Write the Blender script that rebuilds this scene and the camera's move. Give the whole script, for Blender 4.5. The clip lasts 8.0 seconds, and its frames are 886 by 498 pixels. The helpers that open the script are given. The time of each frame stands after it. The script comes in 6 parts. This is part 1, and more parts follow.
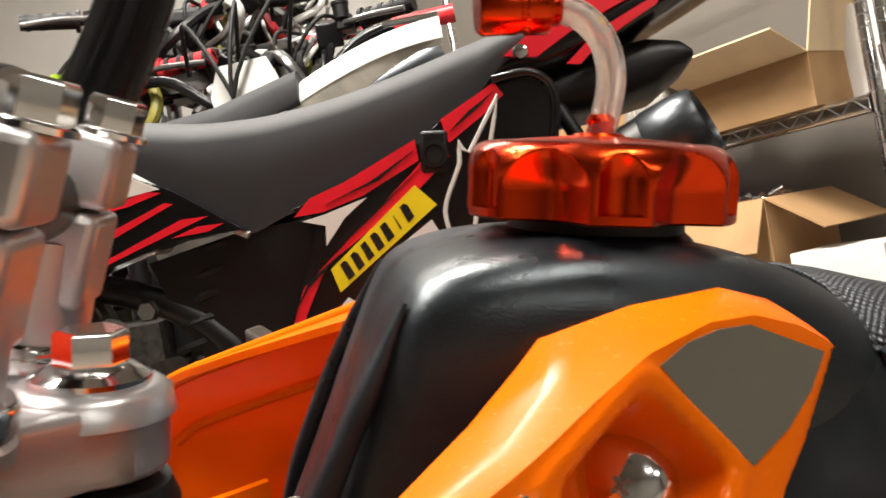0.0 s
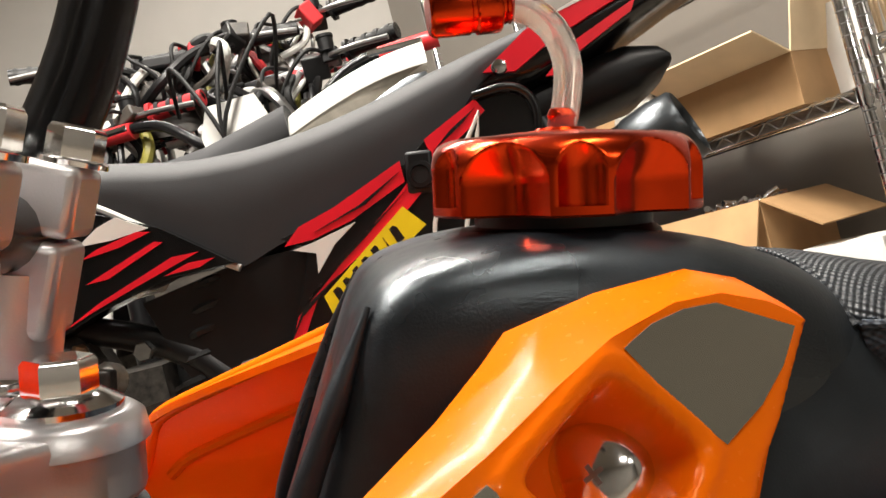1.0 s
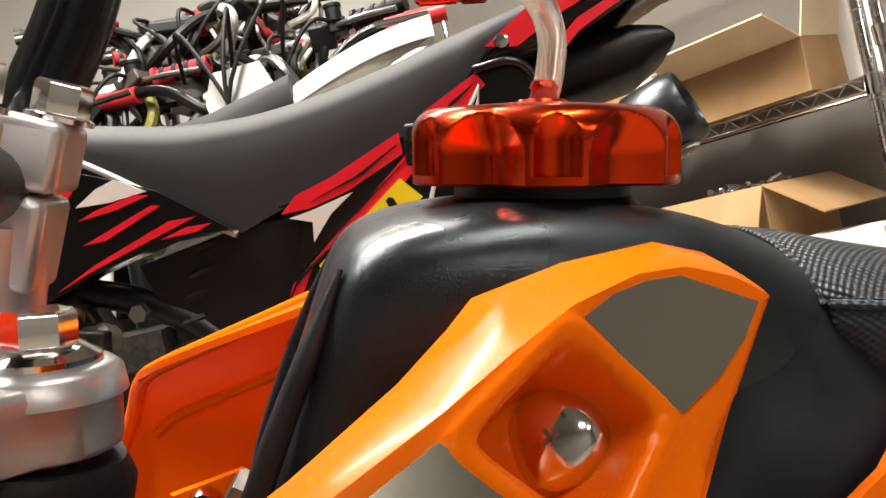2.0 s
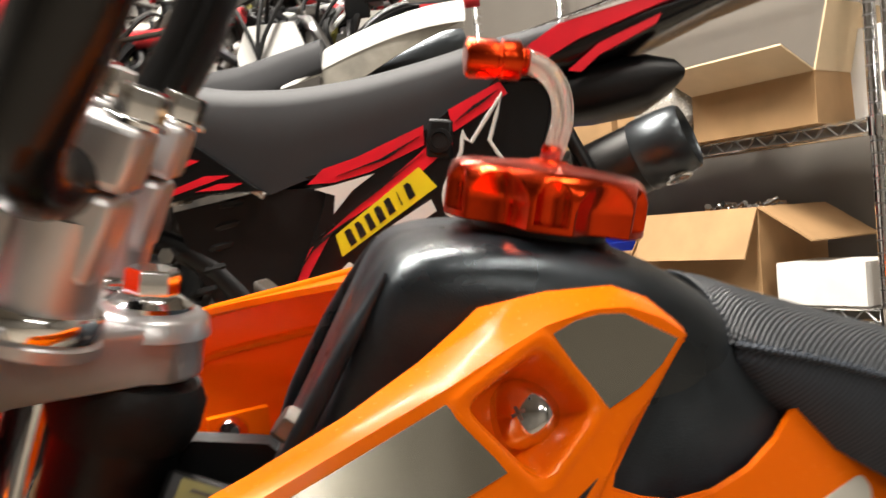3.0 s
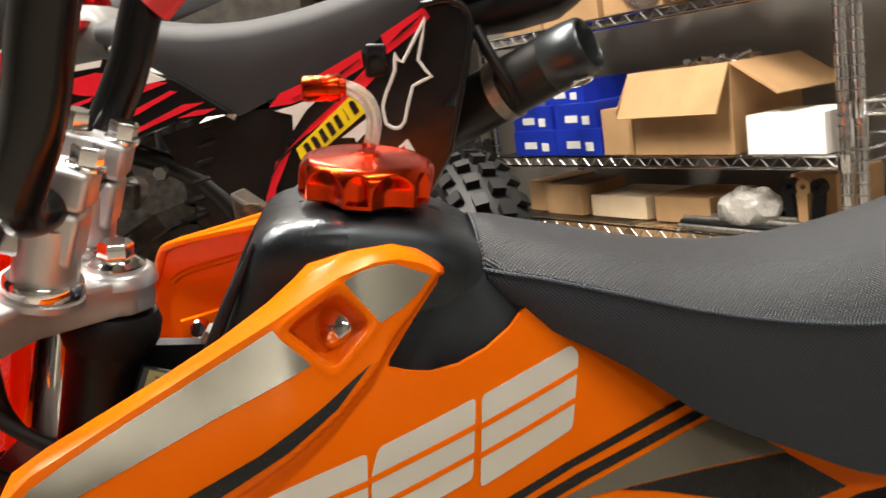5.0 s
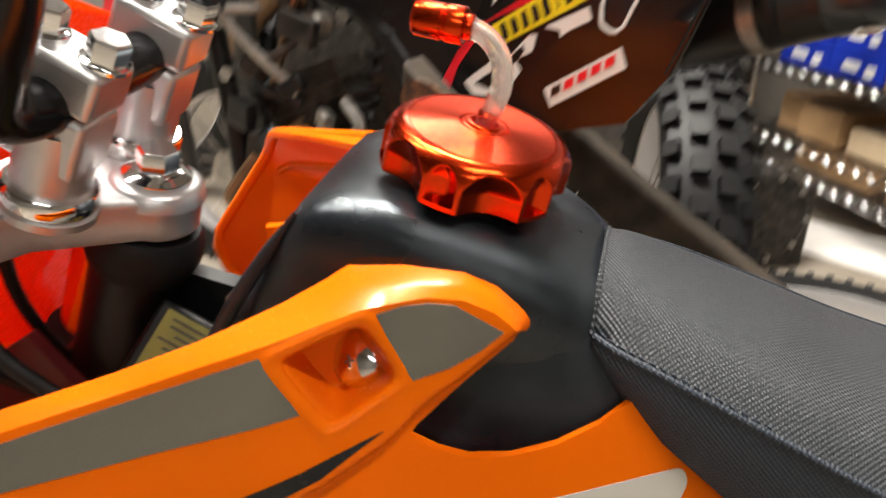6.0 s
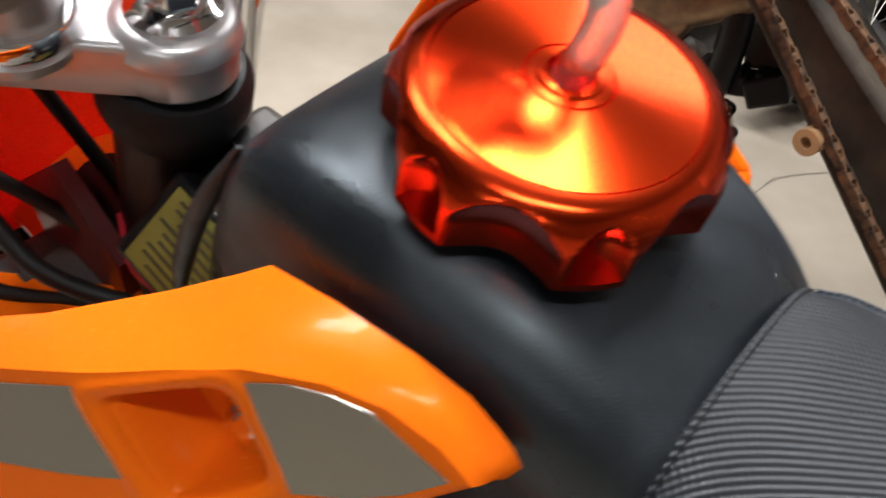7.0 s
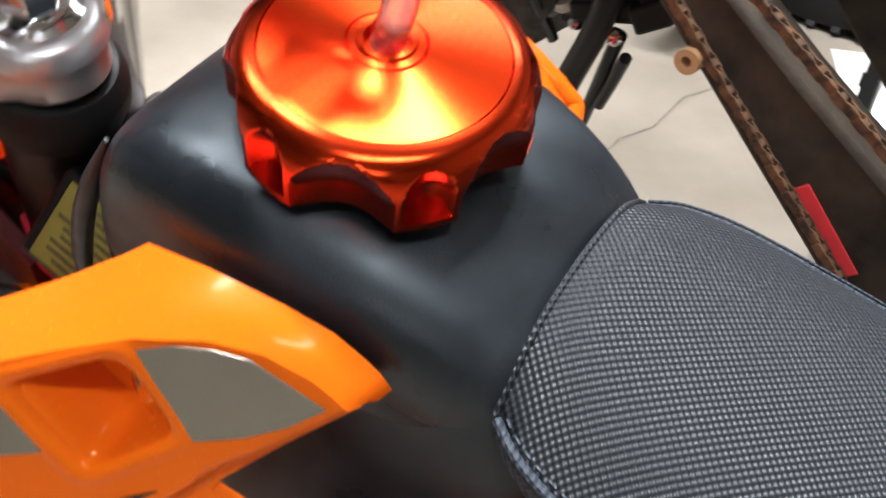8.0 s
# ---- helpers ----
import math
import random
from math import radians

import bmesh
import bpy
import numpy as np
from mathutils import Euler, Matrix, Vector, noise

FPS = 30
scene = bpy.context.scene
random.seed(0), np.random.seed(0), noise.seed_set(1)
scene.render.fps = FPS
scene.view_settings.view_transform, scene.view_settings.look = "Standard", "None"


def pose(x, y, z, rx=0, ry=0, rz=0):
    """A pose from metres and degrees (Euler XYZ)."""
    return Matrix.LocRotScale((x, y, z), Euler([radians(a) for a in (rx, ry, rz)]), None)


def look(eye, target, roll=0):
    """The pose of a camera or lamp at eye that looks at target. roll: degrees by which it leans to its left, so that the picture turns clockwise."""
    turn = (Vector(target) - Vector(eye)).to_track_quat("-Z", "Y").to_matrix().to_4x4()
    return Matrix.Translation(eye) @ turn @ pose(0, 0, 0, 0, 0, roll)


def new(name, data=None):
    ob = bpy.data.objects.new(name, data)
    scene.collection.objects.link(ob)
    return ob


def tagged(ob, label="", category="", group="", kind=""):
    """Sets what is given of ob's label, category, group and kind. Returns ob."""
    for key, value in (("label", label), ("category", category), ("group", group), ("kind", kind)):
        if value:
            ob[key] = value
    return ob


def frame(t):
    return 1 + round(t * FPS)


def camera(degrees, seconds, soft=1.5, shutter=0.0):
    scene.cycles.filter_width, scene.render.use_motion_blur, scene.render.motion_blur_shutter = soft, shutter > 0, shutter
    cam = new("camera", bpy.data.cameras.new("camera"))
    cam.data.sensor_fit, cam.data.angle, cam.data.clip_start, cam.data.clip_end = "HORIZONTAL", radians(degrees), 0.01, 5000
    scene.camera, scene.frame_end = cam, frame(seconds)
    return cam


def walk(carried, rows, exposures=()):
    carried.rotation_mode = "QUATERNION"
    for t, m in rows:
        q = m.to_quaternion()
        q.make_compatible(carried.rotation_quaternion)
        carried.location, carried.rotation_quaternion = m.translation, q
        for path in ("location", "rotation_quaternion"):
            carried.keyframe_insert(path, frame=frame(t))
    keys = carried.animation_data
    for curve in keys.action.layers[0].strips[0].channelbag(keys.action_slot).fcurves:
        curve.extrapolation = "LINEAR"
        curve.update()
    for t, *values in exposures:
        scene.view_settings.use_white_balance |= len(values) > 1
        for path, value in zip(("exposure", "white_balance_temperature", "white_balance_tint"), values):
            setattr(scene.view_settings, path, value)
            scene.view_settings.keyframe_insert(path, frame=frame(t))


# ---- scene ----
cam = camera(55.6, 8.0, shutter=0.5)
PATH = [
    (0, (0.0260, 0.0190, 0.6160), (-0.1216, 2.4142, 0.6496), -10.3),
    (0.5, (0.0370, 0.0310, 0.6100), (-0.0890, 2.4271, 0.6616), -13.5),
    (1, (0.0340, 0.0220, 0.6080), (-0.1064, 2.4154, 0.7172), -14.2),
    (1.5, (0.0390, 0.0220, 0.6040), (-0.1182, 2.4153, 0.6904), -13.0),
    (2.8, (0.0410, -0.0130, 0.6060), (-0.1186, 2.3816, 0.5904), -8.2),
    (3, (0.0410, -0.0540, 0.6190), (-0.1306, 2.3395, 0.5770), -4.4),
    (3.3, (0.0620, -0.1358, 0.6498), (-0.1384, 2.2474, 0.4501), -2.0),
    (3.5, (0.0860, -0.1900, 0.6720), (-0.1468, 2.1846, 0.4128), -3.9),
    (3.7, (0.1020, -0.2080, 0.6678), (-0.1510, 2.1541, 0.3268), -6.4),
    (4, (0.1260, -0.2170, 0.6620), (-0.1248, 2.1298, 0.2265), -9.2),
    (4.2, (0.1370, -0.2090, 0.6650), (-0.1163, 2.1317, 0.1993), -11.2),
    (5.3, (0.1520, -0.1830, 0.6740), (-0.2775, 2.1326, 0.2121), -4.8),
    (5.4, (0.1546, -0.1682, 0.6683), (-0.4536, 2.1082, 0.2122), -1.5),
    (5.5, (0.1620, -0.1330, 0.6650), (-0.6386, 2.0767, 0.1789), 0.8),
    (5.8, (0.1530, -0.0710, 0.6750), (-0.6172, 2.1208, 0.0728), 2.2),
    (6, (0.1720, -0.0460, 0.7140), (-0.6919, 2.0177, -0.1547), 3.7),
    (6.3, (0.1480, -0.0260, 0.7830), (-0.6430, 1.7828, -0.5817), 8.5),
    (6.5, (0.1430, 0.0280, 0.7620), (-0.8207, 1.6781, -0.6901), 13.7),
    (6.8, (0.1490, 0.1110, 0.7250), (-1.1170, 1.4094, -0.8470), 9.0),
    (7, (0.1580, 0.1340, 0.7210), (-1.1896, 1.4000, -0.8090), 7.3),
    (7.1, (0.1627, 0.1383, 0.7206), (-1.1820, 1.4176, -0.8009), 8.0),
    (7.5, (0.1900, 0.1350, 0.7250), (-1.0481, 1.3923, -0.9018), 9.8),
    (8, (0.1850, 0.1370, 0.7360), (-0.9925, 1.4621, -0.8819), 3.1),
]
walk(cam, [(t, look(eye, target, roll)) for t, eye, target, roll in PATH], ((0, 0.06, 6350, 10), (1.5, 0.12, 6350, 10), (3.0, 0.14, 6350, 10), (4.0, 0.06, 6500, 10), (5.5, 0.24, 6400, 10), (6.0, 0.20, 6300, 10), (6.5, 0.0, 6050, 10), (7.0, -0.20, 5800, 10), (7.5, -0.12, 5600, 10), (8.0, 0.15, 5600, 10)))

# ---- world and lights ----
world = bpy.data.worlds.new("world")
scene.world = world
world.use_nodes = True
world.node_tree.nodes["Background"].inputs[0].default_value = (1.0, 0.95, 0.9, 1)
world.node_tree.nodes["Background"].inputs[1].default_value = 0.008
scene.view_settings.exposure = 0.0

U, Z0 = 1.2, 0.30          # drawing units to metres; the floor's height in the drawing


def W(x, y, z):
    """A place of the drawing in metres."""
    return Vector((x * U, y * U, (z - Z0) * U))


def lamp(x, y, z, sx, sy, power, target, color=(1.0, 0.93, 0.83)):
    data = bpy.data.lights.new("ceiling_tube_light", "AREA")
    data.shape, data.size, data.size_y, data.energy, data.color = "RECTANGLE", sx, sy, power, color
    ob = new("ceiling_tube_light", data)
    ob.matrix_world = look((x, y, z), target)
    return ob


TUBES = (("a", -0.95, 0.1, 15, 42), ("b", -0.45, 0.90, 15, 138), ("c", 0.9, -0.3, 60, 30), ("d", -0.7, 2.4, 15, 26), ("e", 3.9, -3.55, 20, 34), ("f", 1.9, -3.3, 20, 40))
for name, x, y, turn, power in TUBES:
    ob = lamp(x, y, 2.6, 0.5 if name == "e" else 1.1, 0.12, power, (x, y, 0))
    ob.rotation_mode = "XYZ"
    ob.rotation_euler = (0, 0, radians(turn))

# ---- materials ----
def mat(name, color, rough=0.5, metal=0.0, var=0.15, scale=30.0, bump=0.1, bscale=300.0, coat=0.0, second=None, spec=0.5):
    """A surface with stains at a large and grain at a small scale."""
    m = bpy.data.materials.new(name)
    m.use_nodes = True
    n, l = m.node_tree.nodes, m.node_tree.links
    b = n["Principled BSDF"]
    tex = n.new("ShaderNodeTexCoord")
    big, fine = n.new("ShaderNodeTexNoise"), n.new("ShaderNodeTexNoise")
    big.inputs["Scale"].default_value, fine.inputs["Scale"].default_value = scale, bscale
    big.inputs["Detail"].default_value, fine.inputs["Detail"].default_value = 4, 3
    l.new(tex.outputs["Object"], big.inputs["Vector"])
    l.new(tex.outputs["Object"], fine.inputs["Vector"])
    ramp = n.new("ShaderNodeValToRGB")
    ramp.color_ramp.elements[0].position, ramp.color_ramp.elements[1].position = 0.3, 0.7
    lo = second or tuple(c * (1 - var) for c in color)
    hi = color if second else tuple(min(1, c * (1 + var * 0.6)) for c in color)
    ramp.color_ramp.elements[0].color, ramp.color_ramp.elements[1].color = (*lo, 1), (*hi, 1)
    l.new(big.outputs["Fac"], ramp.inputs["Fac"])
    l.new(ramp.outputs["Color"], b.inputs["Base Color"])
    rr = n.new("ShaderNodeMapRange")
    rr.inputs["To Min"].default_value, rr.inputs["To Max"].default_value = max(0.02, rough - 0.06), min(1, rough + 0.08)
    l.new(fine.outputs["Fac"], rr.inputs["Value"])
    l.new(rr.outputs["Result"], b.inputs["Roughness"])
    b.inputs["Metallic"].default_value = metal
    b.inputs["Coat Weight"].default_value = coat
    b.inputs["Coat Roughness"].default_value = 0.06
    b.inputs["Specular IOR Level"].default_value = spec
    if bump:
        bp = n.new("ShaderNodeBump")
        bp.inputs["Strength"].default_value, bp.inputs["Distance"].default_value = bump, 0.001
        l.new(fine.outputs["Fac"], bp.inputs["Height"])
        l.new(bp.outputs["Normal"], b.inputs["Normal"])
    return m


ORANGE = mat("orange_plastic", (0.97, 0.180, 0.001), 0.24, var=0.06, scale=12, bump=0.02, bscale=500, coat=0.13, spec=0.22)
ORANGE.node_tree.nodes["Principled BSDF"].inputs["Specular Tint"].default_value = (1.0, 0.72, 0.30, 1)


def translucent(m, color, share):
    """Thin moulded plastic: part of the light comes through from behind."""
    n, l = m.node_tree.nodes, m.node_tree.links
    thin, mix, out = n.new("ShaderNodeBsdfTranslucent"), n.new("ShaderNodeMixShader"), n["Material Output"]
    thin.inputs["Color"].default_value = (*color, 1)
    mix.inputs["Fac"].default_value = share
    l.new(n["Principled BSDF"].outputs["BSDF"], mix.inputs[1])
    l.new(thin.outputs["BSDF"], mix.inputs[2])
    l.new(mix.outputs["Shader"], out.inputs["Surface"])


translucent(ORANGE, (1.0, 0.13, 0.0), 0.22)
PLATEORANGE = mat("red_orange_thin_plastic", (0.95, 0.085, 0.003), 0.26, var=0.06, scale=12, bump=0.02, bscale=500, coat=0.1, spec=0.3)
translucent(PLATEORANGE, (1.0, 0.075, 0.0), 0.32)
TANK = mat("black_tank_plastic", (0.0135, 0.0158, 0.0185), 0.40, second=(0.0055, 0.0070, 0.0090), scale=22, bump=0.12, bscale=1600, spec=0.5, coat=0.04)


def scuffed(m, scale, least, most):
    """Hazy, rubbed patches: the gloss changes from place to place."""
    n, l = m.node_tree.nodes, m.node_tree.links
    b, tex = n["Principled BSDF"], n["Texture Coordinate"]
    rub, ramp = n.new("ShaderNodeTexNoise"), n.new("ShaderNodeMapRange")
    rub.inputs["Scale"].default_value, rub.inputs["Detail"].default_value, rub.inputs["Roughness"].default_value = scale, 3, 0.5
    ramp.inputs["From Min"].default_value, ramp.inputs["From Max"].default_value = 0.35, 0.65
    ramp.inputs["To Min"].default_value, ramp.inputs["To Max"].default_value = least, most
    l.new(tex.outputs["Object"], rub.inputs["Vector"])
    l.new(rub.outputs["Fac"], ramp.inputs["Value"])
    l.new(ramp.outputs["Result"], b.inputs["Roughness"])
    l.new(ramp.outputs["Result"], b.inputs["Coat Roughness"])


scuffed(TANK, 32, 0.24, 0.46)
GREY = mat("silver_grey_film", (0.28, 0.265, 0.215), 0.22, metal=0.75, var=0.05, scale=20, bump=0.0, bscale=60, coat=0.4)
BLACKFILM = mat("black_film", (0.012, 0.012, 0.012), 0.25, var=0.2, bump=0.02)
WHITEFILM = mat("white_film", (0.75, 0.74, 0.70), 0.35, var=0.05, bump=0.02)
SILVERFILM = mat("silver_film", (0.70, 0.68, 0.61), 0.3, metal=0.3, var=0.05, bump=0.02)
YELLOWFILM = mat("yellow_film", (0.85, 0.68, 0.01), 0.35, var=0.05, bump=0.02)
RED = mat("red_plastic", (0.78, 0.010, 0.026), 0.3, var=0.08, bump=0.03, coat=0.3)
DARK = mat("black_plastic", (0.005, 0.005, 0.0055), 0.4, var=0.3, bump=0.1, spec=0.32)
RUBBER = mat("black_rubber", (0.006, 0.006, 0.006), 0.55, var=0.4, bump=0.3, spec=0.3)
CHROME = mat("chrome", (0.85, 0.85, 0.85), 0.1, metal=1.0, var=0.08, bump=0.02)
ALLOY = mat("painted_alloy", (0.58, 0.575, 0.58), 0.32, metal=0.75, var=0.05, scale=60, bump=0.06, bscale=1500)
STEEL = mat("dull_steel", (0.35, 0.33, 0.3), 0.4, metal=0.9, var=0.3, scale=80, bump=0.2)
GLOSSBLACK = mat("gloss_black_plastic", (0.004, 0.004, 0.0045), 0.22, var=0.3, scale=40, bump=0.03, coat=0.15, spec=0.4)
SEATRED = mat("dark_grey_vinyl", (0.032, 0.032, 0.034), 0.6, var=0.15, scale=12, bump=0.15, bscale=900, spec=0.25)
BARBLACK = mat("satin_black_bar", (0.006, 0.006, 0.0065), 0.2, var=0.3, scale=50, bump=0.03, bscale=400, spec=0.32)
REDFRAME = mat("dark_red_frame", (0.09, 0.008, 0.008), 0.35, var=0.3, bump=0.05)
YELLOWLABEL = mat("faded_yellow_label", (0.20, 0.18, 0.03), 0.5, var=0.2, scale=90, bump=0.05)
WIRECLEAR = mat("milky_plastic", (0.5, 0.47, 0.4), 0.35, var=0.15, bump=0.05)
REDWIRE = mat("red_wire", (0.5, 0.02, 0.04), 0.4)
GREENWIRE = mat("green_wire", (0.03, 0.25, 0.12), 0.4)
BRAID = mat("braided_hose", (0.45, 0.43, 0.38), 0.4, metal=0.6, var=0.4, scale=600, bump=0.5, bscale=900)
SILENCER = mat("dull_titanium", (0.030, 0.029, 0.028), 0.36, metal=0.7, var=0.2, scale=20, bump=0.1)
ENDCAP = mat("grey_end_cap", (0.065, 0.072, 0.078), 0.3, metal=0.8, var=0.15, scale=40, bump=0.1)
PIPE = mat("stained_pipe", (0.25, 0.16, 0.09), 0.4, metal=0.8, var=0.4, scale=50, bump=0.2)
SMOKED = mat("smoky_tank_plastic", (0.10, 0.095, 0.09), 0.35, var=0.15, bump=0.05)
REDCAP2 = mat("red_anodised", (0.5, 0.01, 0.012), 0.25, metal=1.0, bump=0.03)
HIVIS = mat("yellow_green_hose", (0.75, 0.75, 0.05), 0.4, second=(0.2, 0.65, 0.05), scale=30)
DIRTY = mat("dirty_black_paint", (0.05, 0.042, 0.034), 0.5, var=0.6, scale=40, bump=0.4, bscale=200, second=(0.018, 0.016, 0.014))
DUSTYARM = mat("dusty_brown_paint", (0.060, 0.046, 0.033), 0.7, scale=30, bump=0.5, bscale=250, second=(0.018, 0.015, 0.012), spec=0.25)
RUST = mat("rusty_chain_steel", (0.20, 0.105, 0.05), 0.6, metal=0.5, var=0.5, scale=120, bump=0.5, bscale=600, second=(0.04, 0.03, 0.025))
REDTAPE = mat("red_tape", (0.75, 0.05, 0.06), 0.5, var=0.15, bump=0.1)
SHADEDWHITE = mat("shaded_white_plastic", (0.27, 0.25, 0.21), 0.7, var=0.3, scale=25, bump=0.2, bscale=200)
HOSEWHITE = mat("clouded_hose", (0.5, 0.5, 0.47), 0.4, var=0.2, bump=0.05)
REDGRIP = mat("red_rubber", (0.42, 0.018, 0.022), 0.65, var=0.25, scale=20, bump=0.3, bscale=300, spec=0.3)
WHITEPL = mat("white_plastic", (0.56, 0.55, 0.52), 0.35, var=0.15, scale=12, bump=0.05)
REDPL = mat("red_painted_metal", (0.5, 0.02, 0.025), 0.35, var=0.2, bump=0.05)
CHROMEDULL = mat("dull_chrome", (0.4, 0.4, 0.4), 0.3, metal=1.0, var=0.2, bump=0.05)
WALLDARK = mat("dim_paint", (0.28, 0.26, 0.23), 0.8, var=0.1, scale=3, bump=0.2, bscale=100)
WALLPALE = mat("pale_wall_paint", (0.45, 0.43, 0.40), 0.75, var=0.08, scale=3, bump=0.2, bscale=100)
ENGINE = mat("dirty_engine_metal", (0.06, 0.053, 0.046), 0.5, metal=0.6, var=0.6, scale=60, bump=0.5, bscale=200, second=(0.012, 0.011, 0.010))
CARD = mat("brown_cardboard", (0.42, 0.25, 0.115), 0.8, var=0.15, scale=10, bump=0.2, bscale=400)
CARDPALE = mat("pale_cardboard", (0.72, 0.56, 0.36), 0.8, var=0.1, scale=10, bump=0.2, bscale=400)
WHITECARD = mat("white_cardboard", (0.78, 0.76, 0.72), 0.7, var=0.08, scale=15, bump=0.1)
BLUE = mat("blue_carton", (0.01, 0.03, 0.35), 0.4, var=0.15, bump=0.05)
FLOOR = mat("concrete_floor", (0.33, 0.285, 0.23), 0.55, var=0.25, scale=6, bump=0.3, bscale=120, second=(0.235, 0.20, 0.155))
WALL = mat("painted_wall", (0.20, 0.18, 0.155), 0.8, var=0.08, scale=3, bump=0.2, bscale=100)
REDCAP = mat("anodised_orange_aluminium", (0.66, 0.048, 0.007), 0.20, metal=1.0, var=0.04, bump=0.0, bscale=40)

# cool grey bloom on the black plastics, and worn dusty patches on the tank
for m_, tint in ((TANK, (0.80, 0.92, 1.0, 1)),):
    m_.node_tree.nodes["Principled BSDF"].inputs["Specular Tint"].default_value = tint


def dusty(m, color, amount, scale, lo=0.5, hi=0.72):
    """Thin uneven dust over a surface: paler and duller in patches."""
    n, l = m.node_tree.nodes, m.node_tree.links
    b = n["Principled BSDF"]
    tex, a, c = n.new("ShaderNodeTexCoord"), n.new("ShaderNodeTexNoise"), n.new("ShaderNodeTexNoise")
    a.inputs["Scale"].default_value, c.inputs["Scale"].default_value = scale, scale * 14
    a.inputs["Detail"].default_value, c.inputs["Detail"].default_value = 6, 4
    a.inputs["Distortion"].default_value = 0.6
    for k in (a, c):
        l.new(tex.outputs["Object"], k.inputs["Vector"])
    r, mul, mix = n.new("ShaderNodeMapRange"), n.new("ShaderNodeMath"), n.new("ShaderNodeMix")
    r.inputs["From Min"].default_value, r.inputs["From Max"].default_value = lo, hi
    r.inputs["To Max"].default_value = amount
    l.new(a.outputs["Fac"], r.inputs["Value"])
    mul.operation = "MULTIPLY"
    l.new(r.outputs["Result"], mul.inputs[0])
    l.new(c.outputs["Fac"], mul.inputs[1])
    mix.data_type = "RGBA"
    l.new(mul.outputs[0], mix.inputs["Factor"])
    l.new(b.inputs["Base Color"].links[0].from_socket, mix.inputs["A"])
    mix.inputs["B"].default_value = (*color, 1)
    l.new(mix.outputs["Result"], b.inputs["Base Color"])
    rough, add = b.inputs["Roughness"].links[0].from_socket, n.new("ShaderNodeMath")
    add.operation = "MULTIPLY_ADD"
    l.new(mul.outputs[0], add.inputs[0])
    add.inputs[1].default_value = 0.5
    l.new(rough, add.inputs[2])
    l.new(add.outputs[0], b.inputs["Roughness"])


dusty(TANK, (0.060, 0.070, 0.085), 0.35, 30, 0.42, 0.70)
dusty(GLOSSBLACK, (0.08, 0.08, 0.08), 0.04, 14)
dusty(ALLOY, (0.40, 0.38, 0.36), 0.25, 20)


def cracked(m, scale, width, color):
    """Fine dark cracks and a few stains in a concrete floor."""
    n, l = m.node_tree.nodes, m.node_tree.links
    b = n["Principled BSDF"]
    tex, warp, vo = n.new("ShaderNodeTexCoord"), n.new("ShaderNodeTexNoise"), n.new("ShaderNodeTexVoronoi")
    warp.inputs["Scale"].default_value, warp.inputs["Detail"].default_value = 4, 6
    mixv, r, mix = n.new("ShaderNodeMix"), n.new("ShaderNodeMapRange"), n.new("ShaderNodeMix")
    mixv.data_type, mix.data_type = "VECTOR", "RGBA"
    mixv.inputs["Factor"].default_value = 0.3
    l.new(tex.outputs["Object"], warp.inputs["Vector"])
    l.new(tex.outputs["Object"], mixv.inputs["A"])
    l.new(warp.outputs["Color"], mixv.inputs["B"])
    vo.feature = "DISTANCE_TO_EDGE"
    vo.inputs["Scale"].default_value = scale
    l.new(mixv.outputs["Result"], vo.inputs["Vector"])
    r.inputs["From Min"].default_value, r.inputs["From Max"].default_value = 0.0, width
    r.inputs["To Min"].default_value, r.inputs["To Max"].default_value = 0.6, 0.0
    l.new(vo.outputs["Distance"], r.inputs["Value"])
    l.new(r.outputs["Result"], mix.inputs["Factor"])
    l.new(b.inputs["Base Color"].links[0].from_socket, mix.inputs["A"])
    mix.inputs["B"].default_value = (*color, 1)
    l.new(mix.outputs["Result"], b.inputs["Base Color"])


cracked(FLOOR, 1.3, 0.008, (0.20, 0.17, 0.14))

# clear hose, bore, bag, lamp
HOSECLEAR = mat("clear_hose_plastic", (0.97, 0.93, 0.88), 0.08, var=0.02, bump=0.0)
HOSECLEAR.node_tree.nodes["Principled BSDF"].inputs["Transmission Weight"].default_value = 0.9
HOSECLEAR.node_tree.nodes["Principled BSDF"].inputs["IOR"].default_value = 1.38
HOSEBORE = mat("hose_bore", (0.95, 0.9, 0.84), 0.1, var=0.05, bump=0.0)
HOSEBORE.node_tree.nodes["Principled BSDF"].inputs["Transmission Weight"].default_value = 0.85
HOSEBORE.node_tree.nodes["Principled BSDF"].inputs["IOR"].default_value = 1.05
BAGFILM = mat("cloudy_bag_film", (0.55, 0.52, 0.47), 0.25, var=0.2, scale=40, bump=0.3, bscale=150)
BAGFILM.node_tree.nodes["Principled BSDF"].inputs["Transmission Weight"].default_value = 0.35
LAMPGLOW = bpy.data.materials.new("lamp_tube_glow")
LAMPGLOW.use_nodes = True
LAMPGLOW.node_tree.nodes["Principled BSDF"].inputs["Emission Color"].default_value = (1.0, 0.9, 0.75, 1)
LAMPGLOW.node_tree.nodes["Principled BSDF"].inputs["Emission Strength"].default_value = 8.0


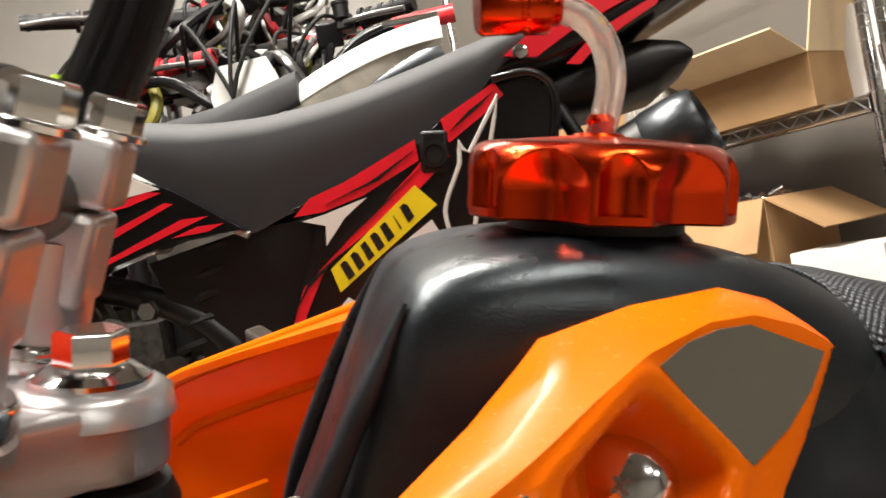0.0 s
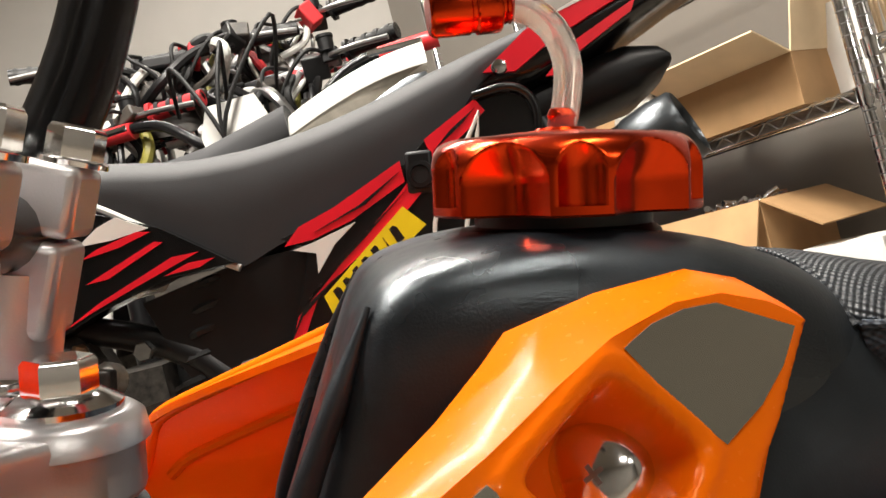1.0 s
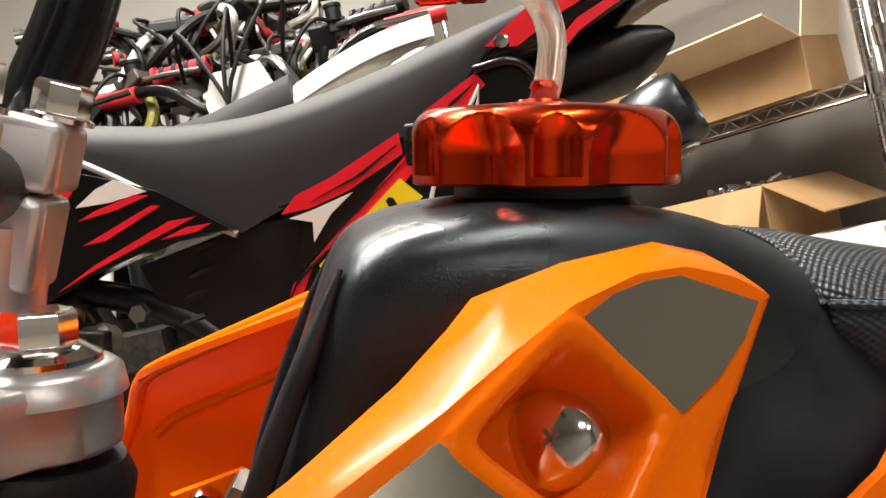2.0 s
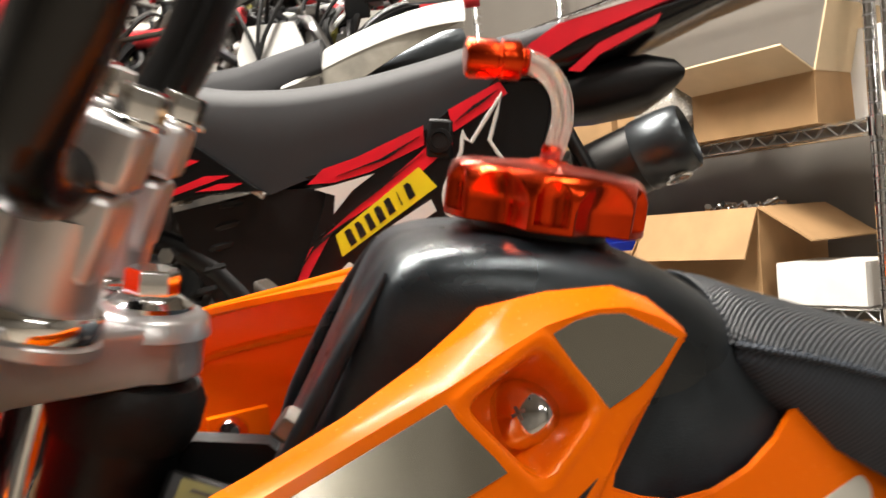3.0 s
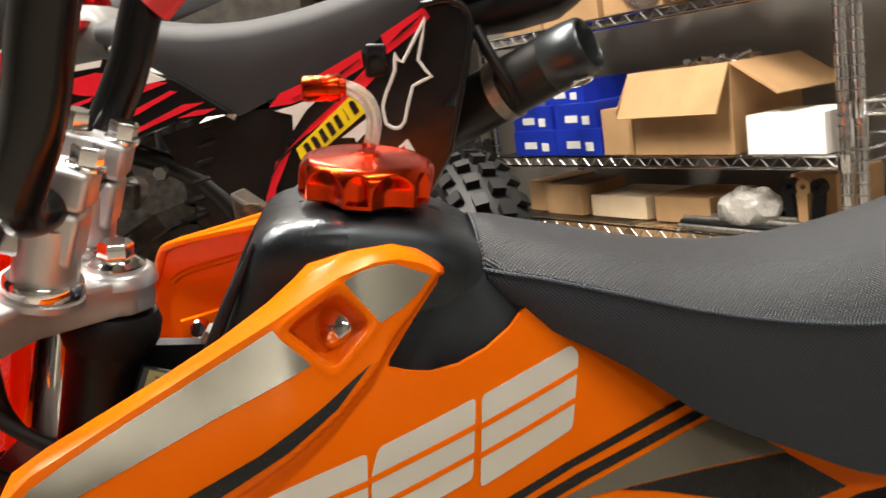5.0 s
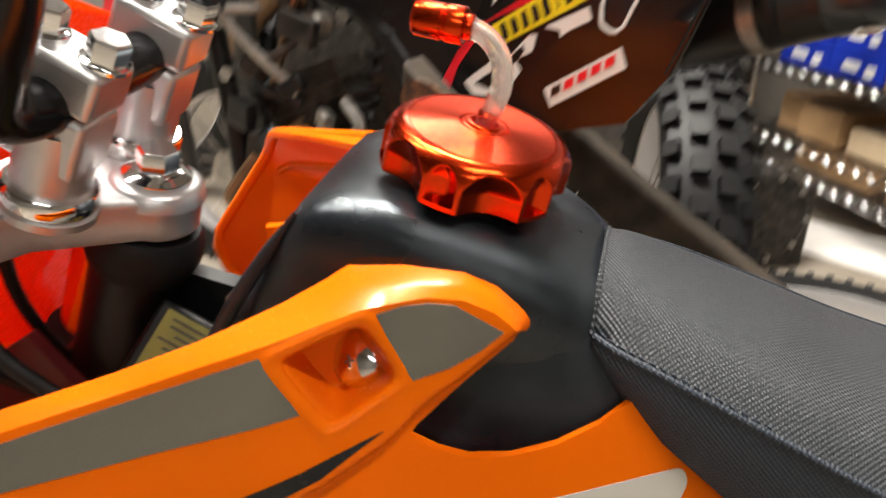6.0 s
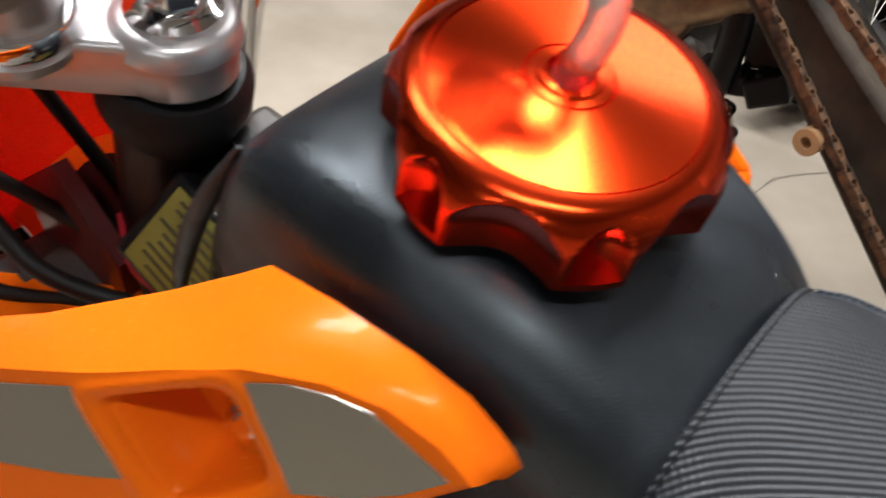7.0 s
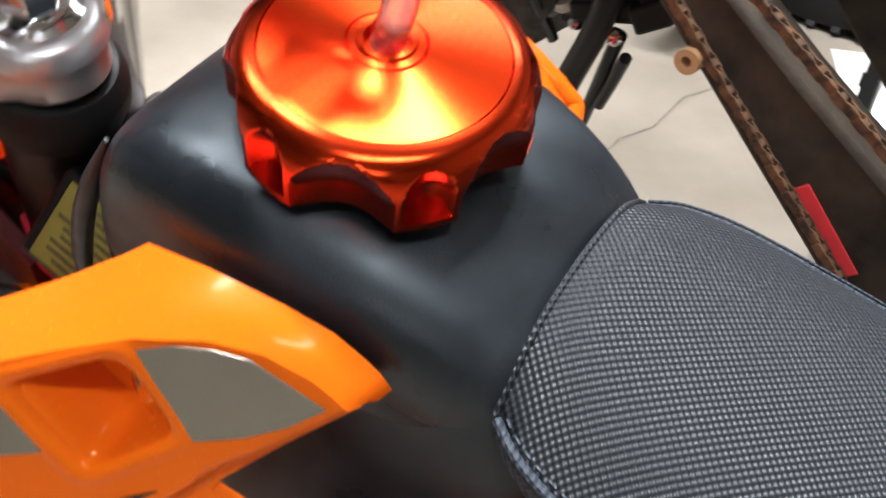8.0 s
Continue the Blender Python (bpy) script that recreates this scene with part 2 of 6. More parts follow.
def brushed(name, color, rough, anis):
    """Lathe-turned metal: the grain runs round the face."""
    m = mat(name, color, rough, metal=1.0, var=0.03, bump=0.0, bscale=20)
    n, l = m.node_tree.nodes, m.node_tree.links
    tg = n.new("ShaderNodeTangent")
    tg.direction_type, tg.axis = "RADIAL", "Z"
    l.new(tg.outputs["Tangent"], n["Principled BSDF"].inputs["Tangent"])
    n["Principled BSDF"].inputs["Anisotropic"].default_value = anis
    n["Principled BSDF"].inputs["Anisotropic Rotation"].default_value = 0.25
    return m


CAPFACE = brushed("turned_orange_aluminium", (0.84, 0.056, 0.005), 0.22, 0.82)


def woven(name, color, rough, pitch, depth, second_axis):
    """Seat vinyl with a fine pressed weave."""
    m = mat(name, color, rough, var=0.2, scale=14, bump=0.0, spec=0.36)
    n, l = m.node_tree.nodes, m.node_tree.links
    tex, sep = n.new("ShaderNodeTexCoord"), n.new("ShaderNodeSeparateXYZ")
    l.new(tex.outputs["Object"], sep.inputs[0])

    def wave(out, phase):
        a, s = n.new("ShaderNodeMath"), n.new("ShaderNodeMath")
        a.operation, s.operation = "MULTIPLY_ADD", "SINE"
        a.inputs[1].default_value, a.inputs[2].default_value = 2 * math.pi / pitch, phase
        l.new(out, a.inputs[0])
        l.new(a.outputs[0], s.inputs[0])
        return s.outputs[0]

    mul, bp = n.new("ShaderNodeMath"), n.new("ShaderNodeBump")
    mul.operation = "MULTIPLY"
    l.new(wave(sep.outputs["X"], 0.0), mul.inputs[0])
    l.new(wave(sep.outputs[second_axis], 0.7), mul.inputs[1])
    bp.inputs["Strength"].default_value, bp.inputs["Distance"].default_value = 1.0, depth
    l.new(mul.outputs[0], bp.inputs["Height"])
    l.new(bp.outputs["Normal"], n["Principled BSDF"].inputs["Normal"])
    mix, old = n.new("ShaderNodeMix"), n["Principled BSDF"].inputs["Base Color"].links[0].from_socket
    mix.data_type = "RGBA"
    mr = n.new("ShaderNodeMapRange")
    mr.inputs["From Min"].default_value, mr.inputs["From Max"].default_value = -1, 1
    l.new(mul.outputs[0], mr.inputs["Value"])
    l.new(mr.outputs["Result"], mix.inputs["Factor"])
    l.new(old, mix.inputs["A"])
    mix.inputs["B"].default_value = (*[min(1, c * 2.6) for c in color], 1)
    l.new(mix.outputs["Result"], n["Principled BSDF"].inputs["Base Color"])
    return m


SEATTOP = woven("grey_seat_vinyl", (0.0115, 0.0132, 0.0155), 0.45, 0.0022, 0.00026, "Y")
SEATSIDE = woven("black_woven_vinyl", (0.016, 0.0205, 0.0280), 0.58, 0.0022, 0.00018, "Z")


# ---- making meshes ----
def part(name, bm, material, parent=None, label="", smooth=40):
    """One mesh object out of bm, drawn in the drawing's units, under parent."""
    for v in bm.verts:
        v.co *= U
    bmesh.ops.recalc_face_normals(bm, faces=bm.faces[:])
    me = bpy.data.meshes.new(name)
    bm.to_mesh(me)
    bm.free()
    me.materials.append(material)
    if smooth:
        me.polygons.foreach_set("use_smooth", [True] * len(me.polygons))
        me.set_sharp_from_angle(angle=radians(smooth))
    ob = new(name, me)
    if parent is not None:
        ob.parent = parent
    return tagged(ob, label)


def thing(name, m, label, category, group="", kind=""):
    ob = new(name)
    ob.empty_display_size = 0.05
    ob.matrix_world = m
    return tagged(ob, label, category, group, kind)


def soften(ob, width=0.0015, segments=2, angle=35):
    b = ob.modifiers.new("soft_edges", "BEVEL")
    b.width, b.segments, b.limit_method, b.angle_limit = width * U, segments, "ANGLE", radians(angle)
    return ob


def join(*bms):
    out = bmesh.new()
    for b in bms:
        me = bpy.data.meshes.new("tmp")
        b.to_mesh(me)
        b.free()
        out.from_mesh(me)
        bpy.data.meshes.remove(me)
    return out


def box(sx, sy, sz, at=(0, 0, 0), turn=(0, 0, 0)):
    bm = bmesh.new()
    bmesh.ops.create_cube(bm, size=1, matrix=pose(*at, *turn) @ Matrix.Diagonal((sx, sy, sz, 1)))
    return bm


def loft(rings, caps=True, closed=True):
    bm = bmesh.new()
    rows = [[bm.verts.new(p) for p in ring] for ring in rings]
    n = len(rows[0])
    for a, b in zip(rows, rows[1:]):
        for i in range(n if closed else n - 1):
            j = (i + 1) % n
            bm.faces.new((a[i], a[j], b[j], b[i]))
    if caps and closed:
        bm.faces.new(rows[0])
        bm.faces.new(rows[-1][::-1])
    return bm


def curve(points, steps=6):
    """A smooth line through points."""
    p = [Vector(q) for q in points]
    p = [2 * p[0] - p[1]] + p + [2 * p[-1] - p[-2]]
    out = []
    for i in range(1, len(p) - 2):
        for k in range(steps):
            t = k / steps
            out.append(0.5 * ((2 * p[i]) + (p[i + 1] - p[i - 1]) * t + (2 * p[i - 1] - 5 * p[i] + 4 * p[i + 1] - p[i + 2]) * t * t + (3 * p[i] - p[i - 1] - 3 * p[i + 1] + p[i + 2]) * t ** 3))
    return out + [p[-2]]


def tube(points, r, seg=14, steps=6, straight=False):
    line = [Vector(q) for q in points] if straight else curve(points, steps)
    rs = r if isinstance(r, (list, tuple)) else None
    rings, up = [], Vector((0.3, 0.2, 1)).normalized()
    for i, p in enumerate(line):
        d = (line[min(i + 1, len(line) - 1)] - line[max(i - 1, 0)]).normalized()
        a = d.cross(up)
        if a.length < 1e-3:
            a = d.cross(Vector((1, 0, 0)))
        a.normalize()
        b = a.cross(d)
        up = b
        k = i / (len(line) - 1) * (len(rs) - 1) if rs else 0
        rad = rs[int(k)] * (1 - k + int(k)) + rs[min(int(k) + 1, len(rs) - 1)] * (k - int(k)) if rs else r
        rings.append([p + a * rad * math.cos(2 * math.pi * j / seg) + b * rad * math.sin(2 * math.pi * j / seg) for j in range(seg)])
    return loft(rings)


def lathe(profile, seg=32, m=Matrix()):
    """profile: pairs of radius and height."""
    if profile[0][0] > 0 and profile[-1][0] > 0:
        profile = list(profile) + [profile[0]]
    rings = [[m @ Vector((r * math.cos(2 * math.pi * j / seg), r * math.sin(2 * math.pi * j / seg), z)) for j in range(seg)] for r, z in profile]
    bm = loft(rings, caps=False)
    bmesh.ops.remove_doubles(bm, verts=bm.verts[:], dist=1e-6)
    bmesh.ops.dissolve_degenerate(bm, edges=bm.edges[:], dist=1e-7)
    return bm


def hexhead(r, h, m=Matrix()):
    rings = []
    for rr, z in ((r, 0), (r, h * 0.85), (r * 0.88, h)):
        rings.append([m @ Vector((rr * math.cos(math.pi / 3 * j), rr * math.sin(math.pi / 3 * j), z)) for j in range(6)])
    return loft(rings)


def panel(outline, surface, thick, step=0.006, extra=()):
    """A curved sheet: outline in (x, z), surface(x, z) its y; it is thick away from the viewer."""
    bm = bmesh.new()
    bm.faces.new([bm.verts.new((x, 0, z)) for x, z in outline])
    xs, zs = [p[0] for p in outline], [p[1] for p in outline]
    for axis, lo, hi in ((0, min(xs), max(xs)), (2, min(zs), max(zs))):
        k = math.ceil(lo / step) * step
        while k < hi:
            co, no = Vector((0, 0, 0)), Vector((0, 0, 0))
            co[axis], no[axis] = k, 1
            bmesh.ops.bisect_plane(bm, geom=bm.verts[:] + bm.edges[:] + bm.faces[:], dist=1e-6, plane_co=co, plane_no=no)
            k += step
    for axis, lo, hi, n in extra:
        for k in range(n + 1):
            co, no = Vector((0, 0, 0)), Vector((0, 0, 0))
            co[axis], no[axis] = lo + (hi - lo) * k / n + 1e-5, 1
            bmesh.ops.bisect_plane(bm, geom=bm.verts[:] + bm.edges[:] + bm.faces[:], dist=1e-6, plane_co=co, plane_no=no)
    bmesh.ops.triangulate(bm, faces=[f for f in bm.faces if len(f.verts) > 4])
    for v in bm.verts:
        v.co.y = surface(v.co.x, v.co.z)
    if thick:
        got = bmesh.ops.extrude_face_region(bm, geom=bm.faces[:])
        for v in got["geom"]:
            if isinstance(v, bmesh.types.BMVert):
                v.co.y += thick
    return bm


def step(a, b, x):
    t = min(1, max(0, (x - a) / (b - a)))
    return t * t * (3 - 2 * t)


# ---- orange bike ----
BIKE = Matrix.Translation(W(0.05, 0.215, 0.84)) @ pose(0, 0, 0, 8, 0, 10)
DRAWN = Matrix.Translation((0.05, 0.215, 0.84)) @ pose(0, 0, 0, 8, 0, 10)
BACK = DRAWN.inverted()
bike = thing("dirt_bike", BIKE, "small orange and black dirt bike leaning on its side stand", "motorcycle")


def on_bike(x, y, z):
    return BACK @ Vector((x, y, z))


def mirrored(bm):
    for v in bm.verts:
        v.co.y = -v.co.y
    bmesh.ops.reverse_faces(bm, faces=bm.faces[:])
    return bm


# the side cover: a flaring skin with a ridge, a top bevel and a sunken screw pocket
POCKET = [Vector(p) for p in ((-0.0398, -0.0502), (-0.0200, -0.0430), (-0.0090, -0.0585), (-0.0245, -0.0682))]


def pocket_depth(x, z):
    p, near = Vector((x, z)), []
    for a, b in zip(POCKET, POCKET[1:] + POCKET[:1]):
        e = b - a
        near.append((e.y * (p.x - a.x) - e.x * (p.y - a.y)) / e.length)
    soft = 0.0016
    d = -soft * math.log(sum(math.exp(-max(-0.03, min(0.03, q)) / soft) for q in near))
    return 0.0180 * step(-0.0010, 0.0030, d) - 0.0007 * math.exp(-((d + 0.0026) / 0.0014) ** 2)


WING = [(-0.16, -0.134), (-0.10, -0.106), (-0.045, -0.091), (-0.025, -0.083), (-0.0105, -0.0745), (0.008, -0.0625), (0.0215, -0.0515), (0.0255, -0.049), (0.06, -0.030)]


def wing_edge(x):
    """The height of the upper wing's lower border; the panel below it lies deeper."""
    for (xa, za), (xb, zb) in zip(WING, WING[1:]):
        if x <= xb:
            break
    return za + (zb - za) * (x - xa) / (xb - xa)


def shroud_base(x, z):
    recess = 0.0085 * step(0, 0.006, wing_edge(x) - z + 0.004 * step(-0.012, 0.002, x)) * step(-0.13, -0.03, x) * step(0.26, 0.12, x)
    proud = -0.0035 * step(-0.010, -0.045, x) * step(-0.11, -0.075, z)
    bulge = -0.004 * math.exp(-((z + 0.105 + 0.15 * x) / 0.03) ** 2) * step(0.12, 0.02, x)
    tuck = step(-0.05, -0.12, x)
    ze = z if z > -0.095 else z + tuck * (-1.2 * (z + 0.095))
    xe = x if x > -0.14 else -0.14 + 0.3 * (x + 0.14)
    return -0.0407 + 0.43 * xe + 0.4525 * ze + 0.231 * xe * xe + bulge + recess + proud


def shroud_y(x, z):
    return shroud_base(x, z) + 0.85 * pocket_depth(x, z)


RIDGE = [(-0.1345, -0.0750), (-0.125, -0.0690), (-0.105, -0.0630), (-0.083, -0.0568), (-0.062, -0.0508), (-0.043, -0.0455), (-0.030, -0.0415), (-0.018, -0.0385), (-0.004, -0.0372), (0.006, -0.0385), (0.015, -0.0425), (0.0174, -0.0442), (0.0196, -0.0459), (0.0216, -0.0477), (0.0232, -0.0496)]
LIP = [(-0.1325, -0.1235, -0.0690), (-0.122, -0.1165, -0.0652), (-0.105, -0.1065, -0.0608), (-0.085, -0.0935, -0.0560), (-0.066, -0.0790, -0.0512), (-0.048, -0.0605, -0.0462), (-0.0375, -0.0515, -0.0412), (-0.0315, -0.0480, -0.0372), (-0.014, -0.0475, -0.0345), (0.004, -0.0465, -0.0345), (0.014, -0.0445, -0.0388), (0.0170, -0.0440, -0.0415), (0.0200, -0.0435, -0.0443), (0.0226, -0.0432, -0.0470), (0.0244, -0.0432, -0.0496)]
SKIN = RIDGE + [(0.0205, -0.0545), (0.008, -0.065), (-0.0035, -0.0755), (-0.005, -0.0785), (0.003, -0.0825), (0.012, -0.0855), (0.024, -0.0865), (0.037, -0.0848), (0.049, -0.0805), (0.055, -0.0765), (0.060, -0.0742), (0.070, -0.0795), (0.094, -0.0995), (0.135, -0.1365), (0.165, -0.158), (0.19, -0.1755), (0.216, -0.193), (0.26, -0.208), (0.30, -0.216), (0.30, -0.229), (0.26, -0.222), (0.2237, -0.2135), (0.1872, -0.2095), (0.1728, -0.2068), (0.1428, -0.191), (0.1036, -0.1712), (0.079, -0.1602), (0.0672, -0.1558), (0.049, -0.1525), (0.028, -0.1535), (0.0, -0.172), (-0.05, -0.19), (-0.10, -0.19), (-0.150, -0.178), (-0.176, -0.149), (-0.160, -0.117), (-0.143, -0.090)]


def shroud_mesh():
    bm = panel(SKIN, shroud_y, 0.0026, 0.002, ((0, -0.047, -0.004, 60), (2, -0.0715, -0.0395, 44)))
    for v in bm.verts:
        if -0.055 < v.co.x < 0.0 and -0.08 < v.co.z < -0.03:
            d = pocket_depth(v.co.x, v.co.z)
            v.co.x, v.co.z = v.co.x - 0.36 * d, v.co.z - 0.385 * d
    rings = []
    for (x, z), q in zip(RIDGE, LIP):
        a = Vector((x, shroud_base(x, z), z))
        b = Vector(q)
        mid = (a + b) / 2 + Vector((0, -0.0004, 0.0007))
        rings.append([a, a.lerp(mid, 0.6) + Vector((0, 0, 0.0002)), mid, mid.lerp(b, 0.6), b, b + Vector((0, 0.0006, -0.0026)), mid + Vector((0, 0, -0.0028)), a + Vector((0, 0.0026, -0.0024))])
    return join(bm, loft(rings))


def on_skin(outline, lift=0.0006, fine=0.002):
    return panel(outline, lambda x, z: shroud_base(x, z) - lift, 0.0003, fine)


for side in (1, -1):
    bm = shroud_mesh()
    shroud = soften(part("side_cover", bm if side == 1 else mirrored(bm), ORANGE, bike, "glossy orange plastic side cover with silver film", 50), 0.0009, 2, 50)
    if side == 1:
        near_cover = shroud
    else:
        shroud.location += Vector((-0.005, -0.004, 0)) * U
        rim = [(-0.10, -0.19), (-0.150, -0.178), (-0.176, -0.149), (-0.160, -0.117), (-0.143, -0.090)] + RIDGE
        part("rolled_rim", tube([(x, -shroud_base(x, z) - 0.003, z) for x, z in rim], 0.0030, 10, 3), ORANGE, shroud)
        part("pressed_rib", tube([(x, -shroud_base(x, z - 0.022) - 0.0028, z - 0.022) for x, z in RIDGE[:8]], 0.0022, 8, 3), ORANGE, shroud)
GREY1 = [(-0.1345, -0.0835), (-0.132, -0.0785), (-0.1255, -0.0725), (-0.115, -0.0685), (-0.095, -0.0625), (-0.07, -0.0556), (-0.0445, -0.0485), (-0.0388, -0.0555), (-0.0325, -0.0642), (-0.047, -0.0668), (-0.069, -0.0705), (-0.1, -0.0765)]
part("front_film", on_skin(GREY1), GREY, near_cover, "silver-grey film")
part("rear_film", on_skin([(-0.0165, -0.0405), (-0.010, -0.0388), (-0.003, -0.0385), (0.004, -0.0395), (0.0185, -0.0478), (0.0125, -0.0525), (0.005, -0.0562), (-0.0045, -0.0588), (-0.0095, -0.0525)]), GREY, near_cover, "silver-grey film")
part("black_stripe", on_skin([(-0.165, -0.117), (-0.14, -0.107), (-0.115, -0.0985), (-0.086, -0.0925), (-0.054, -0.0865), (-0.03, -0.079), (-0.0105, -0.0715), (-0.025, -0.0815), (-0.045, -0.0892), (-0.074, -0.0965), (-0.10, -0.1035), (-0.13, -0.116), (-0.16, -0.132)]), BLACKFILM, near_cover, "black swoosh film")


# three slanted silver blocks with slits stand for the maker's mark
def rounded(points, r=0.0022, n=3):
    """The outline with its corners cut round."""
    out = []
    for i, p in enumerate(points):
        a, b, c = Vector(points[i - 1]), Vector(p), Vector(points[(i + 1) % len(points)])
        u, w = b + (a - b).normalized() * r, b + (c - b).normalized() * r
        out += [tuple(u.lerp(b, k / n).lerp(b.lerp(w, k / n), k / n)) for k in range(n + 1)]
    return out


MARK = (([(-0.0605, -0.1135), (-0.0555, -0.1050), (-0.0175, -0.1038), (-0.0215, -0.1330), (-0.0640, -0.1410)], ((-0.062, -0.0175, -0.1140, 0.0010), (-0.063, -0.0185, -0.1240, 0.0020))), ([(-0.0170, -0.1115), (-0.0130, -0.1035), (0.0290, -0.0998), (0.0225, -0.1285), (-0.0205, -0.1335)], ((-0.0185, 0.0285, -0.1125, 0.0040), (-0.0195, 0.0265, -0.1230, 0.0045))), ([(0.0318, -0.1000), (0.0765, -0.0958), (0.0792, -0.1000), (0.0700, -0.1270), (0.0250, -0.1330)], ((0.0290, 0.0785, -0.1095, 0.0045), (0.0265, 0.0750, -0.1200, 0.0045))))
for block, slits in MARK:
    mark = part("logo_block", on_skin(rounded(block)), SILVERFILM, near_cover, "slanted silver logo block")
    for xa, xb, z, rise in slits:
        part("slit", on_skin([(xa, z), (xb, z + rise), (xb - 0.0012, z + rise - 0.0022), (xa - 0.0012, z - 0.0022)], 0.0010), ORANGE, mark)
for stripe in ([(-0.03, -0.1500), (0.0119, -0.1437), (0.0644, -0.1388), (0.1295, -0.1364), (0.1343, -0.1397), (0.0669, -0.1418), (0.0154, -0.1470), (-0.03, -0.1540)], [(-0.03, -0.1560), (0.0179, -0.1486), (0.0691, -0.1450), (0.1384, -0.1440), (0.1431, -0.1477), (0.073, -0.1490), (0.0200, -0.1522), (-0.03, -0.1600)]):
    part("pin_stripe", on_skin(stripe), BLACKFILM, near_cover, "thin black stripe")
part("lower_film", on_skin([(0.0345, -0.1521), (0.0735, -0.1514), (0.1465, -0.1502), (0.1811, -0.1783), (0.0885, -0.1591), (0.0625, -0.1538)]), GREY, near_cover, "silver-grey film")
part("rear_patch", on_skin([(0.0885, -0.1596), (0.1813, -0.1792), (0.2143, -0.2067), (0.1793, -0.2034), (0.1453, -0.1867), (0.1067, -0.1672)], 0.0006), BLACKFILM, near_cover, "black film")

# the screw in the pocket
SC = Vector((-0.0238, shroud_base(-0.0235, -0.0565) + 0.0162, -0.0614))
SM = Matrix.Translation(SC) @ pose(0, 0, 0, 66, 0, -22)
screw = part("pan_screw", lathe([(0.0, -0.001), (0.0092, -0.001), (0.0092, 0.0006), (0.0080, 0.0030), (0.0050, 0.0046), (0.0, 0.0050)], 28, SM), CHROME, bike, "chrome cross-head screw")
part("screw_slot", join(box(0.0036, 0.0008, 0.0010, (0, 0, 0.0046)), box(0.0008, 0.0036, 0.0010, (0, 0, 0.0046))), STEEL, screw).matrix_local = Matrix.Translation(SC * U) @ pose(0, 0, 0, 66, 0, -22) @ pose(0, 0, 0, 0, 0, 30)

# tank
def squircle(x, w, top, bottom, e=0.5, n=40, lean=0.0):
    ring = []
    for j in range(n):
        a = 2 * math.pi * j / n
        c, s = math.cos(a), math.sin(a)
        z = (top + bottom) / 2 + (top - bottom) / 2 * math.copysign(abs(s) ** e, s)
        ring.append((x + lean * (z - top), w * math.copysign(abs(c) ** e, c), z))
    return ring


tank_rows = ((-0.098, 0.030, -0.100, 0.36), (-0.084, 0.0355, -0.0785, 0.34), (-0.0715, 0.0395, -0.0560, 0.32), (-0.0620, 0.042, -0.0395, 0.30), (-0.0560, 0.0430, -0.0290, 0.29), (-0.0500, 0.0440, -0.0235, 0.29), (-0.0385, 0.0450, -0.0214, 0.30), (-0.020, 0.0455, -0.0220, 0.32), (0.0, 0.0450, -0.0262, 0.35), (0.02, 0.0430, -0.0325, 0.38), (0.034, 0.0405, -0.0398, 0.42), (0.044, 0.037, -0.0470, 0.45), (0.051, 0.034, -0.0600, 0.45), (0.0565, 0.031, -0.080, 0.45), (0.0605, 0.028, -0.105, 0.45))
tank_body = part("fuel_tank", loft([squircle(x, w, t, -0.16, e) for x, w, t, e in tank_rows]), TANK, bike, "black moulded plastic fuel tank", 60)
sub = tank_body.modifiers.new("round", "SUBSURF")
sub.levels = sub.render_levels = 2
# moulded flange down the tank's front corner
part("tank_flange", tube([(-0.0535, -0.036, -0.0285), (-0.0628, -0.0385, -0.0430), (-0.0730, -0.0395, -0.0590), (-0.0860, -0.0395, -0.0820), (-0.0965, -0.0395, -0.106)], [0.0006, 0.0024, 0.0028, 0.0028, 0.001], 10), TANK, tank_body)
part("tank_flange", tube([(-0.0535, 0.036, -0.0285), (-0.0628, 0.0385, -0.0430), (-0.0730, 0.0395, -0.0590), (-0.0860, 0.0395, -0.0820), (-0.0965, 0.0395, -0.106)], [0.0006, 0.0024, 0.0028, 0.0028, 0.001], 10), TANK, tank_body)
part("tank_side", panel([(-0.03, -0.07), (0.03, -0.052), (0.056, -0.062), (0.066, -0.085), (0.10, -0.125), (0.06, -0.20), (-0.03, -0.19)], lambda x, z: max(-0.0425 + 0.12 * max(0, x) - 0.32 * max(0, -0.06 - z), shroud_base(x, z) + 0.006), 0.006, 0.01), TANK, tank_body)
CAP = Matrix.Translation((-0.0008, -0.003, -0.0058)) @ pose(0, 0, 0, 1, 11, 0)
part("filler_neck", lathe([(0.0, -0.034), (0.0225, -0.034), (0.0225, -0.0215), (0.0205, -0.0198), (0.0205, -0.016), (0.0, -0.016)], 40, CAP), DARK, tank_body, "black threaded filler neck")

# fluted cap: wide and narrow scoops in turn
CR, CH = 0.0314, 0.0170


